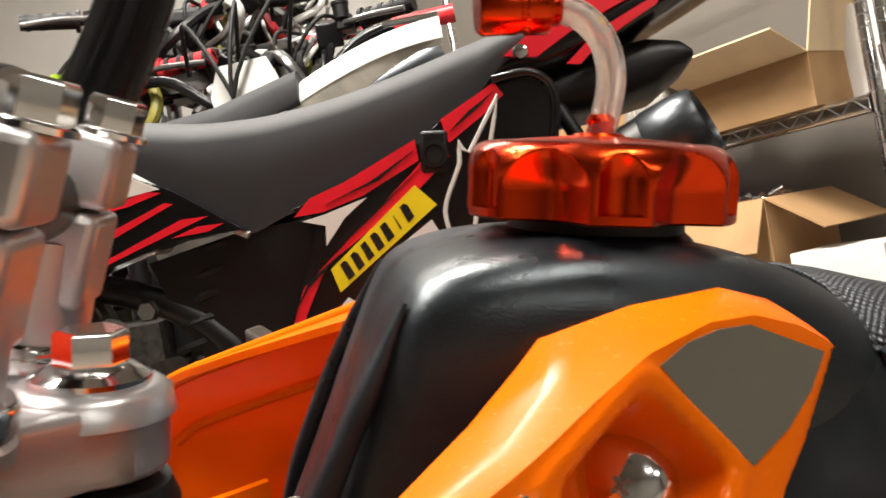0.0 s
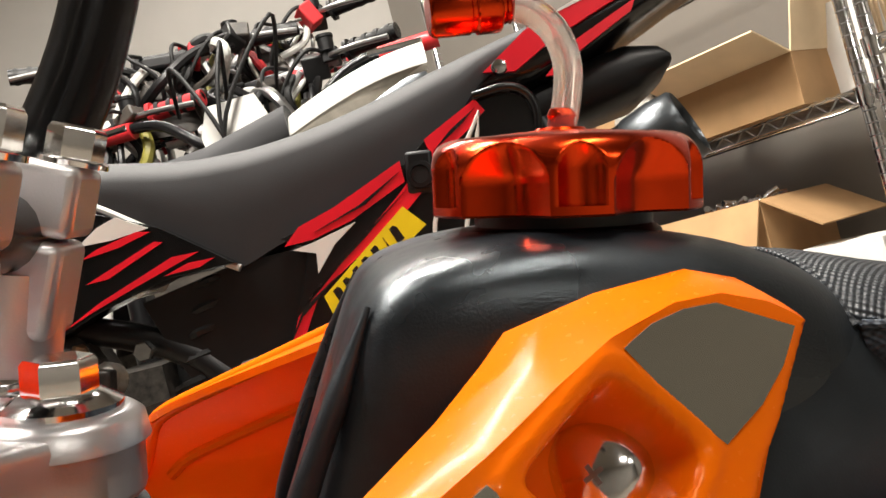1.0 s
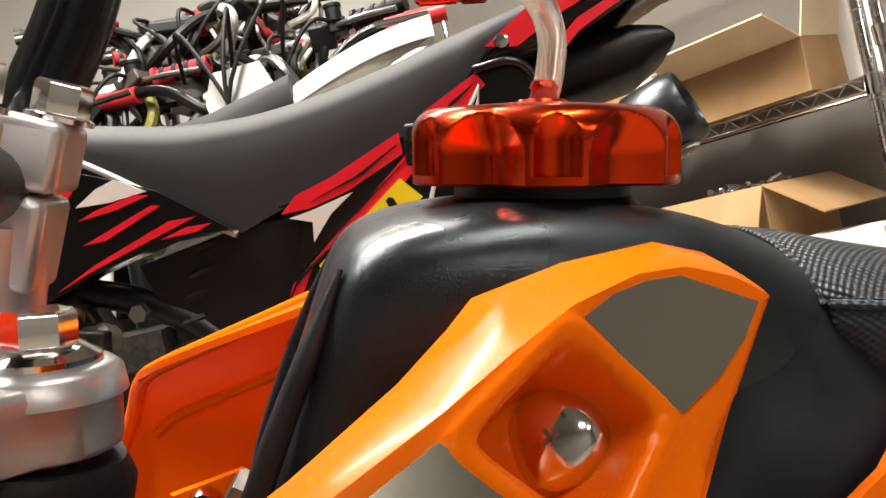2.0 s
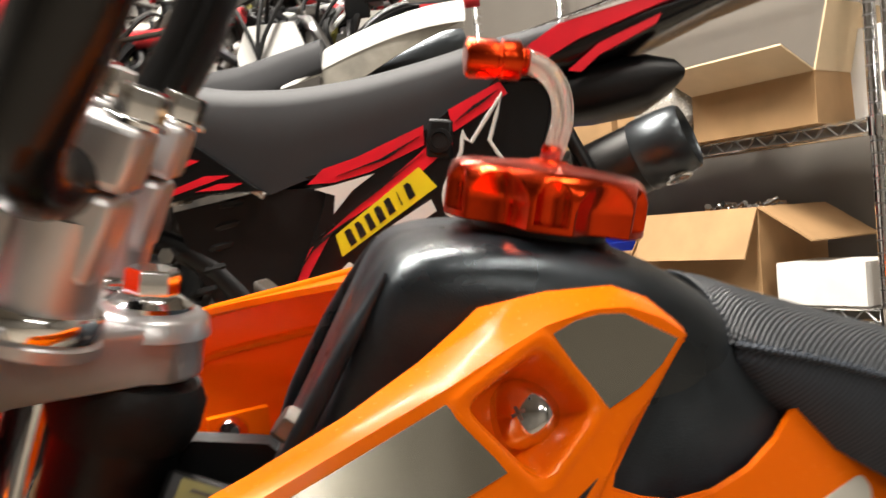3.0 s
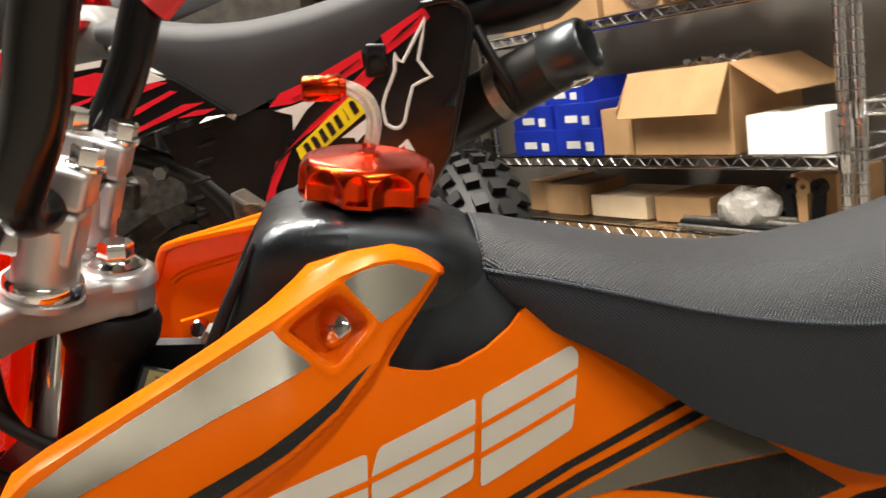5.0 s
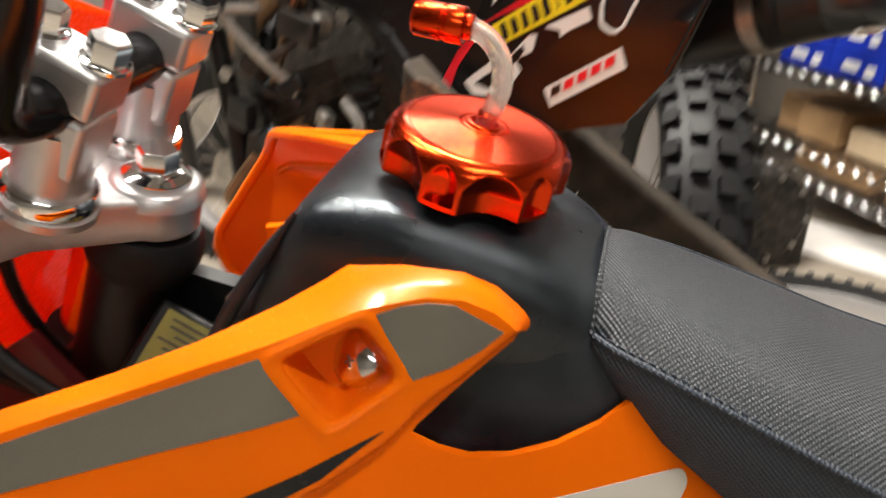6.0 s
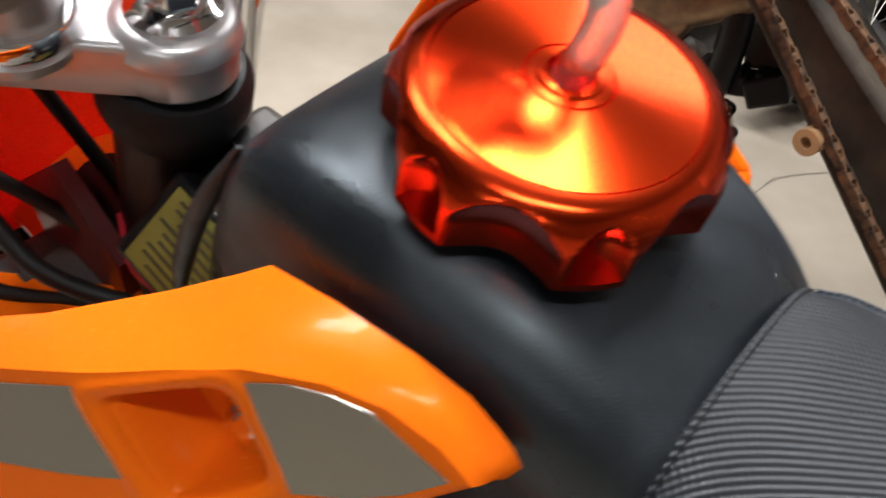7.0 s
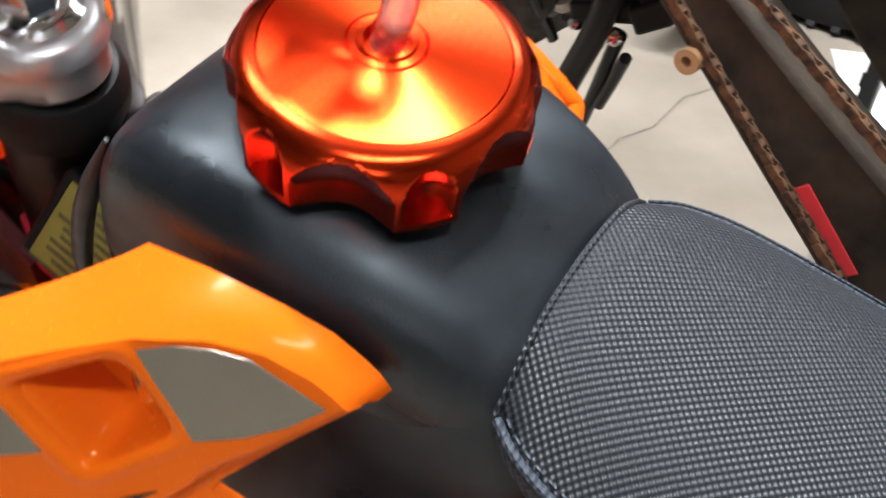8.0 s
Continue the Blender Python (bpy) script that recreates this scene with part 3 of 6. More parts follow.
def cap_radius(phi, z):
    r = CR
    zt = -0.0080
    if z > zt:
        k = (z - zt) / -zt
        r = CR - 0.0067 * (1 - math.sqrt(max(0, 1 - k * k)))
    depth = 0
    for k in range(6):
        for centre, half, cut, top in ((-128.3, 18.3, 0.0056, -0.0016), (-98.3, 9.0, 0.0034, -0.0022)):
            d = abs((phi - centre - 60 * k + 180) % 360 - 180)
            if half < 12 and z < -CH + 0.0022:
                continue
            rise = 0.009 if half > 12 else 0.0055
            h = half if z < top - rise else half * math.sqrt(max(0, 1 - ((z - top + rise) / rise) ** 2)) if z < top else 0
            if h > 0 and d < h:
                depth = max(depth, cut * (1 - (d / half) ** 2) - cut * (1 - (h / half) ** 2))
    return r - depth


def cap_mesh():
    bm, seg = bmesh.new(), 360
    zs = [-CH, -CH + 0.0005, -CH + 0.00219, -CH + 0.00221] + [-CH + 0.0024 + 0 * 0.0012 + (CH - 0.0028) * k / 34 for k in range(1, 35)] + [-0.0001]
    rings = []
    for i, z in enumerate(zs):
        row = []
        for j in range(seg):
            phi = 360 * j / seg
            r = cap_radius(phi, z) - (0.0005 if i == 0 else 0)
            row.append(CAP @ Vector((r * math.cos(radians(phi)), r * math.sin(radians(phi)), z)))
        rings.append(row)
    for r, z in ((0.0246, 0.0001), (0.0244, -0.0006), (0.0241, -0.0001)):
        rings.append([CAP @ Vector((r * math.cos(2 * math.pi * j / seg), r * math.sin(2 * math.pi * j / seg), z)) for j in range(seg)])
    inner = [CAP @ Vector((0.02 * math.cos(2 * math.pi * j / seg), 0.02 * math.sin(2 * math.pi * j / seg), -CH)) for j in range(seg)]
    return loft([inner] + rings, caps=False)


cap = part("fuel_cap", cap_mesh(), REDCAP, bike, "orange anodised fluted aluminium fuel cap", 30)
part("cap_face", lathe([(0.0242, -0.0002), (0.0242, 0.0000), (0.0160, 0.00072), (0.0082, 0.00138), (0.0079, 0.0009), (0.0075, 0.00144), (0.0060, 0.0015), (0.0056, 0.0021), (0.0046, 0.0022), (0.0042, -0.0002), (0.0, -0.0004)], 160, CAP), CAPFACE, cap, "brushed orange face with a raised vent boss")
part("vent_nipple", lathe([(0.0, -0.001), (0.0026, -0.001), (0.0026, 0.004), (0.0031, 0.005), (0.0024, 0.0065), (0.0, 0.0065)], 20, CAP), REDCAP, cap)
HOSE = [(0.0, 0, 0.001), (0.0016, 0, 0.008), (0.0022, 0.0003, 0.016), (-0.0002, 0.0006, 0.0235), (-0.0055, 0.0008, 0.0285), (-0.0125, 0.001, 0.0305)]
hose = part("vent_hose", tube([CAP @ Vector(p) for p in HOSE], 0.0034, 18, 8), HOSECLEAR, cap, "clear plastic vent hose")
hose.visible_shadow = False
part("hose_bore", tube([CAP @ Vector(p) for p in HOSE], 0.0017, 12, 8), HOSEBORE, cap)
VM = CAP @ Matrix.Translation((-0.0105, 0.001, 0.0303)) @ pose(0, 0, 0, 0, -95, 0)
valve = part("breather_valve", lathe([(0.0, 0.0), (0.0036, 0.0), (0.0040, 0.0008), (0.0040, 0.0024), (0.0056, 0.0028), (0.0060, 0.0034), (0.0060, 0.0082), (0.0054, 0.0088), (0.0054, 0.0096), (0.0058, 0.0100), (0.0058, 0.0182), (0.0050, 0.0192), (0.0, 0.0192)], 32, VM), REDCAP, cap, "orange anodised breather valve")
for h in (0.0006, 0.0016):
    part("barb", lathe([(0.0036, h - 0.0005), (0.0043, h), (0.0036, h + 0.0005)], 20, VM), REDCAP, valve)

# seat
SEAT = ((0.0435, 0.034, -0.0435, -0.0575, -0.070, 0.030), (0.052, 0.039, -0.0457, -0.0590, -0.077, 0.036), (0.068, 0.0430, -0.0520, -0.0630, -0.0875, 0.042), (0.10, 0.0475, -0.0632, -0.0738, -0.109, 0.048), (0.135, 0.0515, -0.0745, -0.0860, -0.139, 0.052), (0.175, 0.056, -0.0812, -0.0960, -0.162, 0.055), (0.215, 0.060, -0.0805, -0.1015, -0.182, 0.057), (0.26, 0.064, -0.0735, -0.1005, -0.186, 0.06), (0.33, 0.067, -0.055, -0.09, -0.186, 0.06), (0.42, 0.066, -0.035, -0.07, -0.17, 0.058), (0.50, 0.058, -0.018, -0.05, -0.13, 0.05))


def seat_top_ring(x, w, top, seam, low, wl):
    pts = []
    for k in range(-8, 9):
        u = k / 8
        pts.append((x, w * u, seam + (top - seam) * (1 - abs(u) ** 2.6)))
    return pts + [(x, w * 0.9, seam - 0.012), (x, -w * 0.9, seam - 0.012)]


def seat_side_ring(x, w, top, seam, low, wl):
    out = []
    for s in (-1, 1):
        out += [(x, s * (w + 0.0004), seam + 0.0002), (x, s * (w + 0.0025), seam - 0.25 * (seam - low)), (x, s * (wl + 0.0025), low + 0.3 * (seam - low)), (x, s * wl, low)][::1 if s == -1 else -1]
    return out


def finer(rows, n=4):
    cols = list(zip(*[[tuple(v) for v in curve([(r[i], r[i + 1], r[i + 2]) for r in rows], n)] for i in (0, 3)]))
    return [a + b for a, b in cols]


seat_rows = finer(SEAT)
seat = part("seat_cover", loft([seat_top_ring(*r) for r in seat_rows]), SEATTOP, bike, "grey-black textured vinyl seat top", 60)
part("seat_side", loft([seat_side_ring(*r) for r in seat_rows]), SEATSIDE, seat, "black woven vinyl seat side", 60)
for s in (-1, 1):
    part("seat_seam", tube([(r[0], s * (r[1] + 0.0009), r[3] + 0.0003) for r in seat_rows], 0.0011 if s < 0 else 0.0004, 8, 3), SEATSIDE, seat, "rounded black piping along the seam")
    if s == 1:
        continue
    line, stitch = curve([(r[0], s * (r[1] - 0.0012), r[3] + 0.0013) for r in seat_rows[:13]], 14), bmesh.new()
    run = 0.0
    for p, q in zip(line, line[1:]):
        run += (q - p).length
        if run > 0.0034:
            run = 0.0
            bmesh.ops.create_cube(stitch, size=1, matrix=Matrix.Translation(p) @ (q - p).to_track_quat("X", "Z").to_matrix().to_4x4() @ Matrix.Diagonal((0.0020, 0.0005, 0.0005, 1)))
    tagged(part("stitching", stitch, SEATSIDE, seat, "grey seam stitching", 0), kind="stuff")
x, w, tp, sm, lo, wl = seat_rows[0]
part("front_seam", tube([(x - 0.0008, w * u, sm + (tp - sm) * (1 - abs(u) ** 2.6)) for u in (-1, -0.8, -0.5, 0, 0.5, 0.8, 1)], 0.0008, 8, 3), SEATTOP, seat)

# steering head, top clamp, risers and bar
fixed = set(bike.children)
RAKE = 20.0
AX = Vector((math.sin(radians(RAKE)), 0, math.cos(radians(RAKE))))
STEM, NEARF, FARF = Vector((-0.130, -0.003, -0.040)), Vector((-0.180, -0.066, -0.031)), Vector((-0.180, 0.060, -0.031))
TILT = pose(0, 0, 0, 0, 11, 0)


def clamp_mesh():
    # plan outline of the plate round the stem boss and both fork bosses
    local = TILT.inverted()
    ps, pn, pf = ((local @ (p - STEM)) for p in (STEM, NEARF, FARF))
    outline = []
    def arc(c, r, a0, a1, n=10):
        return [(c.x + r * math.cos(radians(a0 + (a1 - a0) * k / n)), c.y + r * math.sin(radians(a0 + (a1 - a0) * k / n))) for k in range(n + 1)]
    outline += arc(ps, 0.0165, -75, 75)
    outline += [(-0.022, 0.040)] + arc(pf, 0.019, 20, 215)
    outline += [(-0.052, 0.025), (-0.048, -0.0), (-0.052, -0.028)]
    outline += arc(pn, 0.019, 145, 340) + [(-0.022, -0.042)]
    z0 = -0.0165
    prof = [(1.0, z0 + 0.001), (1.0, -0.002), (0.985, 0.0), (0.955, 0.001)]
    cx = sum(p[0] for p in outline) / len(outline)
    rings = [[(cx + (x - cx) * 0.975, y * 0.985, z0) for x, y in outline]]
    for k, z in prof:
        rings.append([(cx + (x - cx) * k, y * k, z) for x, y in outline])
    return loft(rings)


clamp_ob = part("triple_clamp", clamp_mesh(), ALLOY, bike, "silver painted alloy top fork clamp", 35)
clamp_ob.matrix_local = Matrix.Translation(STEM * U) @ TILT
soften(clamp_ob, 0.002, 3, 40)


def bolt(at, r, h, washer, parent, m=TILT):
    base = Matrix.Translation(at) @ m
    ob = part("clamp_bolt", lathe([(0.0, 0.0), (washer, 0.0), (washer, 0.0016), (washer * 0.86, 0.0026), (r * 1.05, 0.0042), (0.0, 0.0042)], 32, base), CHROME, parent, "chrome flanged bolt")
    part("hex_head", hexhead(r, h, base @ Matrix.Translation((0, 0, 0.0038)) @ pose(0, 0, 0, 0, 0, 17)), CHROME, ob)
    return ob


for p, boss in ((STEM, 0.0160), (NEARF, 0.0165), (FARF, 0.0165)):
    part("boss", lathe([(0.0, -0.004), (boss + 0.002, -0.004), (boss + 0.001, 0.001), (boss - 0.001, 0.0026), (boss - 0.004, 0.0028), (0.0, 0.0028)], 36, Matrix.Translation(p) @ TILT), ALLOY, bike)
bolt(STEM + TILT @ Vector((0, 0, 0.0028)), 0.0078, 0.0078, 0.0128, bike)
bolt(NEARF + TILT @ Vector((0, 0, 0.0028)), 0.0072, 0.006, 0.0125, bike)
bolt(FARF + TILT @ Vector((0, 0, 0.0028)), 0.0072, 0.006, 0.0125, bike)

for s, ry in ((-1, -0.0355), (1, 0.0185)):
    base = Vector((-0.151, ry - 0.001, -0.0375))
    top = Vector((-0.1365, ry, 0.0035))
    d = (top - base).normalized()
    RM = Matrix.Translation(base) @ d.to_track_quat("Z", "Y").to_matrix().to_4x4()
    riser = part("bar_riser", lathe([(0.0, 0.0), (0.0165, 0.0), (0.0165, 0.003), (0.015, 0.0045), (0.0132, 0.006), (0.0132, 0.034), (0.0, 0.034)], 32, RM), ALLOY, bike, "silver alloy handlebar riser")
    part("riser_ring", lathe([(0.0122, 0.0045), (0.0158, 0.0045), (0.0162, 0.006), (0.0162, 0.0095), (0.0150, 0.0110), (0.0122, 0.0110)], 36, RM), CHROME, riser, "chrome riser nut")
    q = RM @ pose(0, 0, 0, 0, 0, 0)
    block = join(box(0.030, 0.0235, 0.019, (0, 0, 0.0285)), )
    BM_ = Matrix.Translation(top) @ pose(0, 0, 0, 0, 24, 0)
    lower = box(0.030, 0.0215, 0.0230, (-0.0005, 0, -0.0121))
    upper = box(0.031, 0.0215, 0.0170, (0, 0, 0.0089))
    block.free()
    for nm, blk in (("clamp_lower", lower), ("clamp_upper", upper)):
        for v in blk.verts:
            v.co = BM_ @ v.co
        soften(part(nm, blk, ALLOY, riser, "", 40), 0.0026, 3, 40)
    for dx in (-0.0118, 0.0118):
        bm_m = BM_ @ Matrix.Translation((dx * 0.9, 0, 0.0174))
        b = part("riser_bolt", lathe([(0.0, 0), (0.0080, 0), (0.0080, 0.0012), (0.0070, 0.0018), (0.0, 0.0018)], 24, bm_m), CHROME, riser, "chrome hex bolt")
        part("hex_head", hexhead(0.0066, 0.0082, bm_m @ Matrix.Translation((0, 0, 0.0012)) @ pose(0, 0, 0, 0, 0, 20 * dx / abs(dx))), CHROME, b)
    part("bore_plug", lathe([(0.0, -0.0120), (0.0088, -0.0120), (0.0092, 0), (0.0088, 0.0120), (0.0, 0.0120)], 28, Matrix.Translation(top) @ pose(0, 0, 0, 90, 0, 0)), RUBBER, riser)

nb = [on_bike(-0.0815, 0.150, 0.8385), on_bike(-0.076, 0.132, 0.8375), on_bike(-0.0695, 0.122, 0.846), on_bike(-0.057, 0.115, 0.872), on_bike(-0.041, 0.105, 0.905), on_bike(-0.025, 0.094, 0.935), on_bike(-0.006, 0.07, 0.966), on_bike(0.015, 0.0, 0.985), on_bike(0.035, -0.085, 0.995)]
nb[0] = Vector((-0.1365, -0.044, 0.0030))
nb[3:7] = [Vector((-0.1168, -0.077, 0.0437)), Vector((-0.1035, -0.083, 0.0733)), Vector((-0.092, -0.088, 0.0951)), Vector((-0.078, -0.098, 0.125))]
far_bar = [Vector((-0.1365, 0.0, 0.0035)), Vector((-0.1365, 0.028, 0.0035))] + [Vector((p.x, -0.032 - p.y, p.z)) for p in nb[1:]]
left_bar = [Vector((-0.1365, -0.02, 0.0035))] + nb
bar_ob = part("handlebar", tube(far_bar[::-1] + left_bar, 0.0096, 20, 5), BARBLACK, bike, "black handlebar with foam wrap")
part("foam_wrap", tube(nb[2:6], [0.0102, 0.0112, 0.0112, 0.0112, 0.0106], 20, 6), BARBLACK, bar_ob, "black wrapped bar section")
part("foam_wrap", tube(far_bar[3:8], [0.0097, 0.0098, 0.0098, 0.0098, 0.0097], 20, 6), BARBLACK, bar_ob, "black wrapped bar section")
part("grip", tube(far_bar[8:], 0.0145, 20, 8), RUBBER, bar_ob)
part("cross_bar", tube([nb[6], nb[6].lerp(far_bar[7], 0.5), far_bar[7]], 0.006, 12), BARBLACK, bar_ob)

# forks, steering head, frame
for p in (NEARF, FARF):
    a, b = p + AX * 0.002, p - AX * 0.36
    leg = part("fork_leg", tube([a, a.lerp(b, 0.5), b], 0.0135, 24, straight=True), CHROME, bike, "chrome fork leg")
    part("fork_slider", tube([a.lerp(b, 0.45), a.lerp(b, 0.8), b - AX * 0.02], 0.0185, 24, straight=True), RED, leg, "red lower fork leg")
    part("dust_boot", tube([a.lerp(b, 0.40), a.lerp(b, 0.46)], 0.0195, 24, straight=True), RUBBER, leg)
LOWC = STEM - AX * 0.115
soften(part("lower_clamp", box(0.058, 0.165, 0.020, tuple(LOWC + Vector((-0.02, 0, -0.018))), (0, 11, 0)), DIRTY, bike, "dirty dark lower fork clamp"), 0.005, 3)
part("steering_head", tube([STEM - AX * 0.030, STEM - AX * 0.108], 0.0185, 28, straight=True), DARK, bike, "black steering head")
part("bearing_cover", lathe([(0.0, -0.036), (0.0205, -0.036), (0.0225, -0.030), (0.0225, -0.022), (0.0195, -0.017), (0.0, -0.017)], 32, Matrix.Translation(STEM) @ pose(0, 0, 0, 0, RAKE, 0)), RUBBER, bike, "black rubber bearing cover")
part("stem_collar", lathe([(0.0, -0.020), (0.012, -0.020), (0.012, -0.012), (0.0, -0.012)], 24, Matrix.Translation(STEM) @ pose(0, 0, 0, 0, RAKE, 0)), CHROME, bike)
part("top_tube", tube([STEM - AX * 0.075, (-0.09, 0.0, -0.128), (0.02, 0, -0.13), (0.16, 0, -0.19)], 0.0135, 18), DARK, bike, "black frame tube")
part("down_tube", tube([STEM - AX * 0.095, (-0.135, 0, -0.24), (-0.10, 0, -0.36)], 0.0135, 18), REDFRAME, bike, "dark red frame tube")
part("rear_frame", tube([(0.0, 0.035, -0.15), (0.2, 0.04, -0.2), (0.45, 0.04, -0.12)], 0.009, 12), DARK, bike)
KM = pose(-0.1115, -0.018, -0.1105, 0, 24, 0) @ pose(0, 0, 0, -42, 0, 0)


def in_box(bm):
    for v in bm.verts:
        v.co = KM @ v.co
    return bm


coil = part("ignition_box", in_box(box(0.050, 0.026, 0.033)), DARK, bike, "black ignition box with a yellow label")
soften(coil, 0.002)
part("yellow_label", in_box(box(0.041, 0.0006, 0.028, (0, -0.0134, 0))), YELLOWLABEL, coil, "faded yellow warning label")
for k in range(9):
    part("print_bar", in_box(box(0.034 - 0.004 * (k % 3), 0.0003, 0.0008, (-0.0015 * (k % 2), -0.0139, 0.0112 - 0.0028 * k))), DIRTY, coil)
part("red_sleeve", tube([(-0.098, 0.046, 0.070), (-0.080, 0.048, 0.085), (-0.063, 0.052, 0.099), (-0.040, 0.060, 0.118)], 0.0084, 16), REDTAPE, bar_ob, "red rubber sleeve on the bar")
for pts in ([(-0.205, -0.068, -0.060), (-0.200, -0.052, -0.095), (-0.186, -0.036, -0.120), (-0.160, -0.022, -0.140)], [(-0.182, -0.030, -0.055), (-0.190, -0.018, -0.095), (-0.178, -0.012, -0.125), (-0.15, -0.01, -0.145)], [(-0.23, -0.06, -0.13), (-0.20, -0.065, -0.145), (-0.17, -0.045, -0.150), (-0.14, -0.03, -0.145)]):
    part("control_cable", tube(pts, 0.0028, 12), RUBBER, bike, "black control cable")
part("wire_loom", tube([(-0.20, -0.01, -0.13), (-0.17, -0.015, -0.138), (-0.145, -0.02, -0.135), (-0.125, -0.03, -0.14)], 0.011, 14), DARK, bike, "taped black wire loom")
part("frame_gusset", panel([(-0.165, -0.075), (-0.10, -0.085), (-0.06, -0.13), (-0.07, -0.17), (-0.15, -0.18)], lambda x, z: 0.002, 0.008, 0.02), DARK, bike, "black frame gusset")
part("wire_joint", box(0.028, 0.010, 0.010, (-0.116, -0.046, -0.131), (0, 35, 0)), WIRECLEAR, bike, "milky wire connector")
for k, m in enumerate((REDWIRE, GREENWIRE, DARK, DARK)):
    part("wire", tube([(-0.17, -0.02 + 0.004 * k, -0.125 - 0.004 * k), (-0.15, -0.03 + 0.003 * k, -0.128), (-0.128, -0.033 + 0.003 * k, -0.122 - 0.003 * k), (-0.11, -0.028 + 0.002 * k, -0.135)], 0.0013, 8), m, bike)
part("tank_bolt", join(lathe([(0.0, 0), (0.0075, 0), (0.0075, 0.002), (0.0, 0.002)], 20, pose(-0.088, -0.020, -0.074, 0, -50, 0)), hexhead(0.0055, 0.007, pose(-0.088, -0.020, -0.074, 0, -50, 0))), STEEL, bike, "zinc-plated tank bolt")
part("cover_bolt", lathe([(0.0, -0.003), (0.0075, -0.003), (0.0070, 0), (0.0045, 0.003), (0.0, 0.0036)], 24, pose(-0.119, 0.0905, -0.114, 75, 0, 0)), CHROME, bike, "chrome button-head bolt")
part("inner_flange", box(0.080, 0.030, 0.004, (-0.158, -0.052, -0.152), (0, 0, 33)), ORANGE, near_cover)
part("cover_tab", box(0.026, 0.004, 0.018, (-0.116, 0.0955, -0.116), (0, 0, 24)), ORANGE, bike)

# cables
CABLES = (([(-0.176, -0.052, -0.04), (-0.187, -0.05, -0.032), (-0.176, -0.05, 0.01), (-0.165, -0.05, 0.047), (-0.149, -0.05, 0.099), (-0.12, -0.05, 0.16)], 0.0036, RUBBER), ([(-0.24, -0.02, -0.1), (-0.205, -0.03, -0.005), (-0.183, -0.03, 0.043), (-0.163, -0.03, 0.087), (-0.14, -0.035, 0.13)], 0.0034, BRAID), ([(-0.185, -0.062, -0.05), (-0.181, -0.06, -0.058), (-0.172, -0.06, -0.077), (-0.154, -0.06, -0.094), (-0.135, -0.055, -0.106), (-0.10, -0.03, -0.12)], 0.0030, RUBBER), ([(-0.187, -0.05, -0.032), (-0.17, -0.045, -0.018), (-0.15, -0.052, 0.002), (-0.135, -0.058, 0.02)], 0.0030, RUBBER))
for pts, r, m in CABLES:
    part("control_cable", tube(pts, r, 12), m, bike, "black control cable" if m is RUBBER else "braided brake hose")
part("cable_tie", box(0.012, 0.006, 0.004, (-0.176, -0.052, 0.001), (0, 30, 20)), DARK, bike)

# the steering gear and what hangs round it sits a little further back
for ob in bike.children:
    if ob not in fixed and ob.name.split(".")[0] not in ("down_tube", "rear_frame", "cover_tab", "cover_bolt"):
        ob.location += Vector((0.0075, -0.002, -0.001)) * U

# front plate, fender, wheels, engine
FP = Matrix.Translation((-0.222, 0.004, -0.082)) @ pose(0, 0, 0, 0, 20, 0)
plate = bmesh.new()
plate = loft([[FP @ Vector((-0.012 + 9.0 * y * y * 0.5, y, z)) for y, z in ((-0.058 * k, 0.098 * h) for k, h in ((-1.15, -1), (-0.6, -1.15), (0, -1.2), (0.6, -1.15), (1.15, -1), (1.5, 0.2), (1.2, 0.9), (0.6, 1.05), (0, 1.1), (-0.6, 1.05), (-1.2, 0.9), (-1.5, 0.2)))], [FP @ Vector((-0.009 + 9.0 * y * y * 0.5, y, z)) for y, z in ((-0.058 * k, 0.098 * h) for k, h in ((-1.15, -1), (-0.6, -1.15), (0, -1.2), (0.6, -1.15), (1.15, -1), (1.5, 0.2), (1.2, 0.9), (0.6, 1.05), (0, 1.1), (-0.6, 1.05), (-1.2, 0.9), (-1.5, 0.2)))]])
part("front_plate", plate, PLATEORANGE, bike, "orange plastic front number plate")
fend = []
for k in range(15):
    x = -0.50 + 0.36 * k / 14
    z = -0.165 + 0.03 * math.sin(math.pi * k / 14) - 0.1 * (1 - k / 14) * 0.2
    w = 0.035 + 0.018 * math.sin(math.pi * min(1, k / 10))
    fend.append([(x, w * u, z - 0.02 * u * u) for u in (-1, -0.7, -0.35, 0, 0.35, 0.7, 1)] + [(x, w * u, z - 0.003 - 0.02 * u * u) for u in (1, 0.7, 0.35, 0, -0.35, -0.7, -1)])
part("front_fender", loft(fend), ORANGE, bike, "orange plastic front fender")


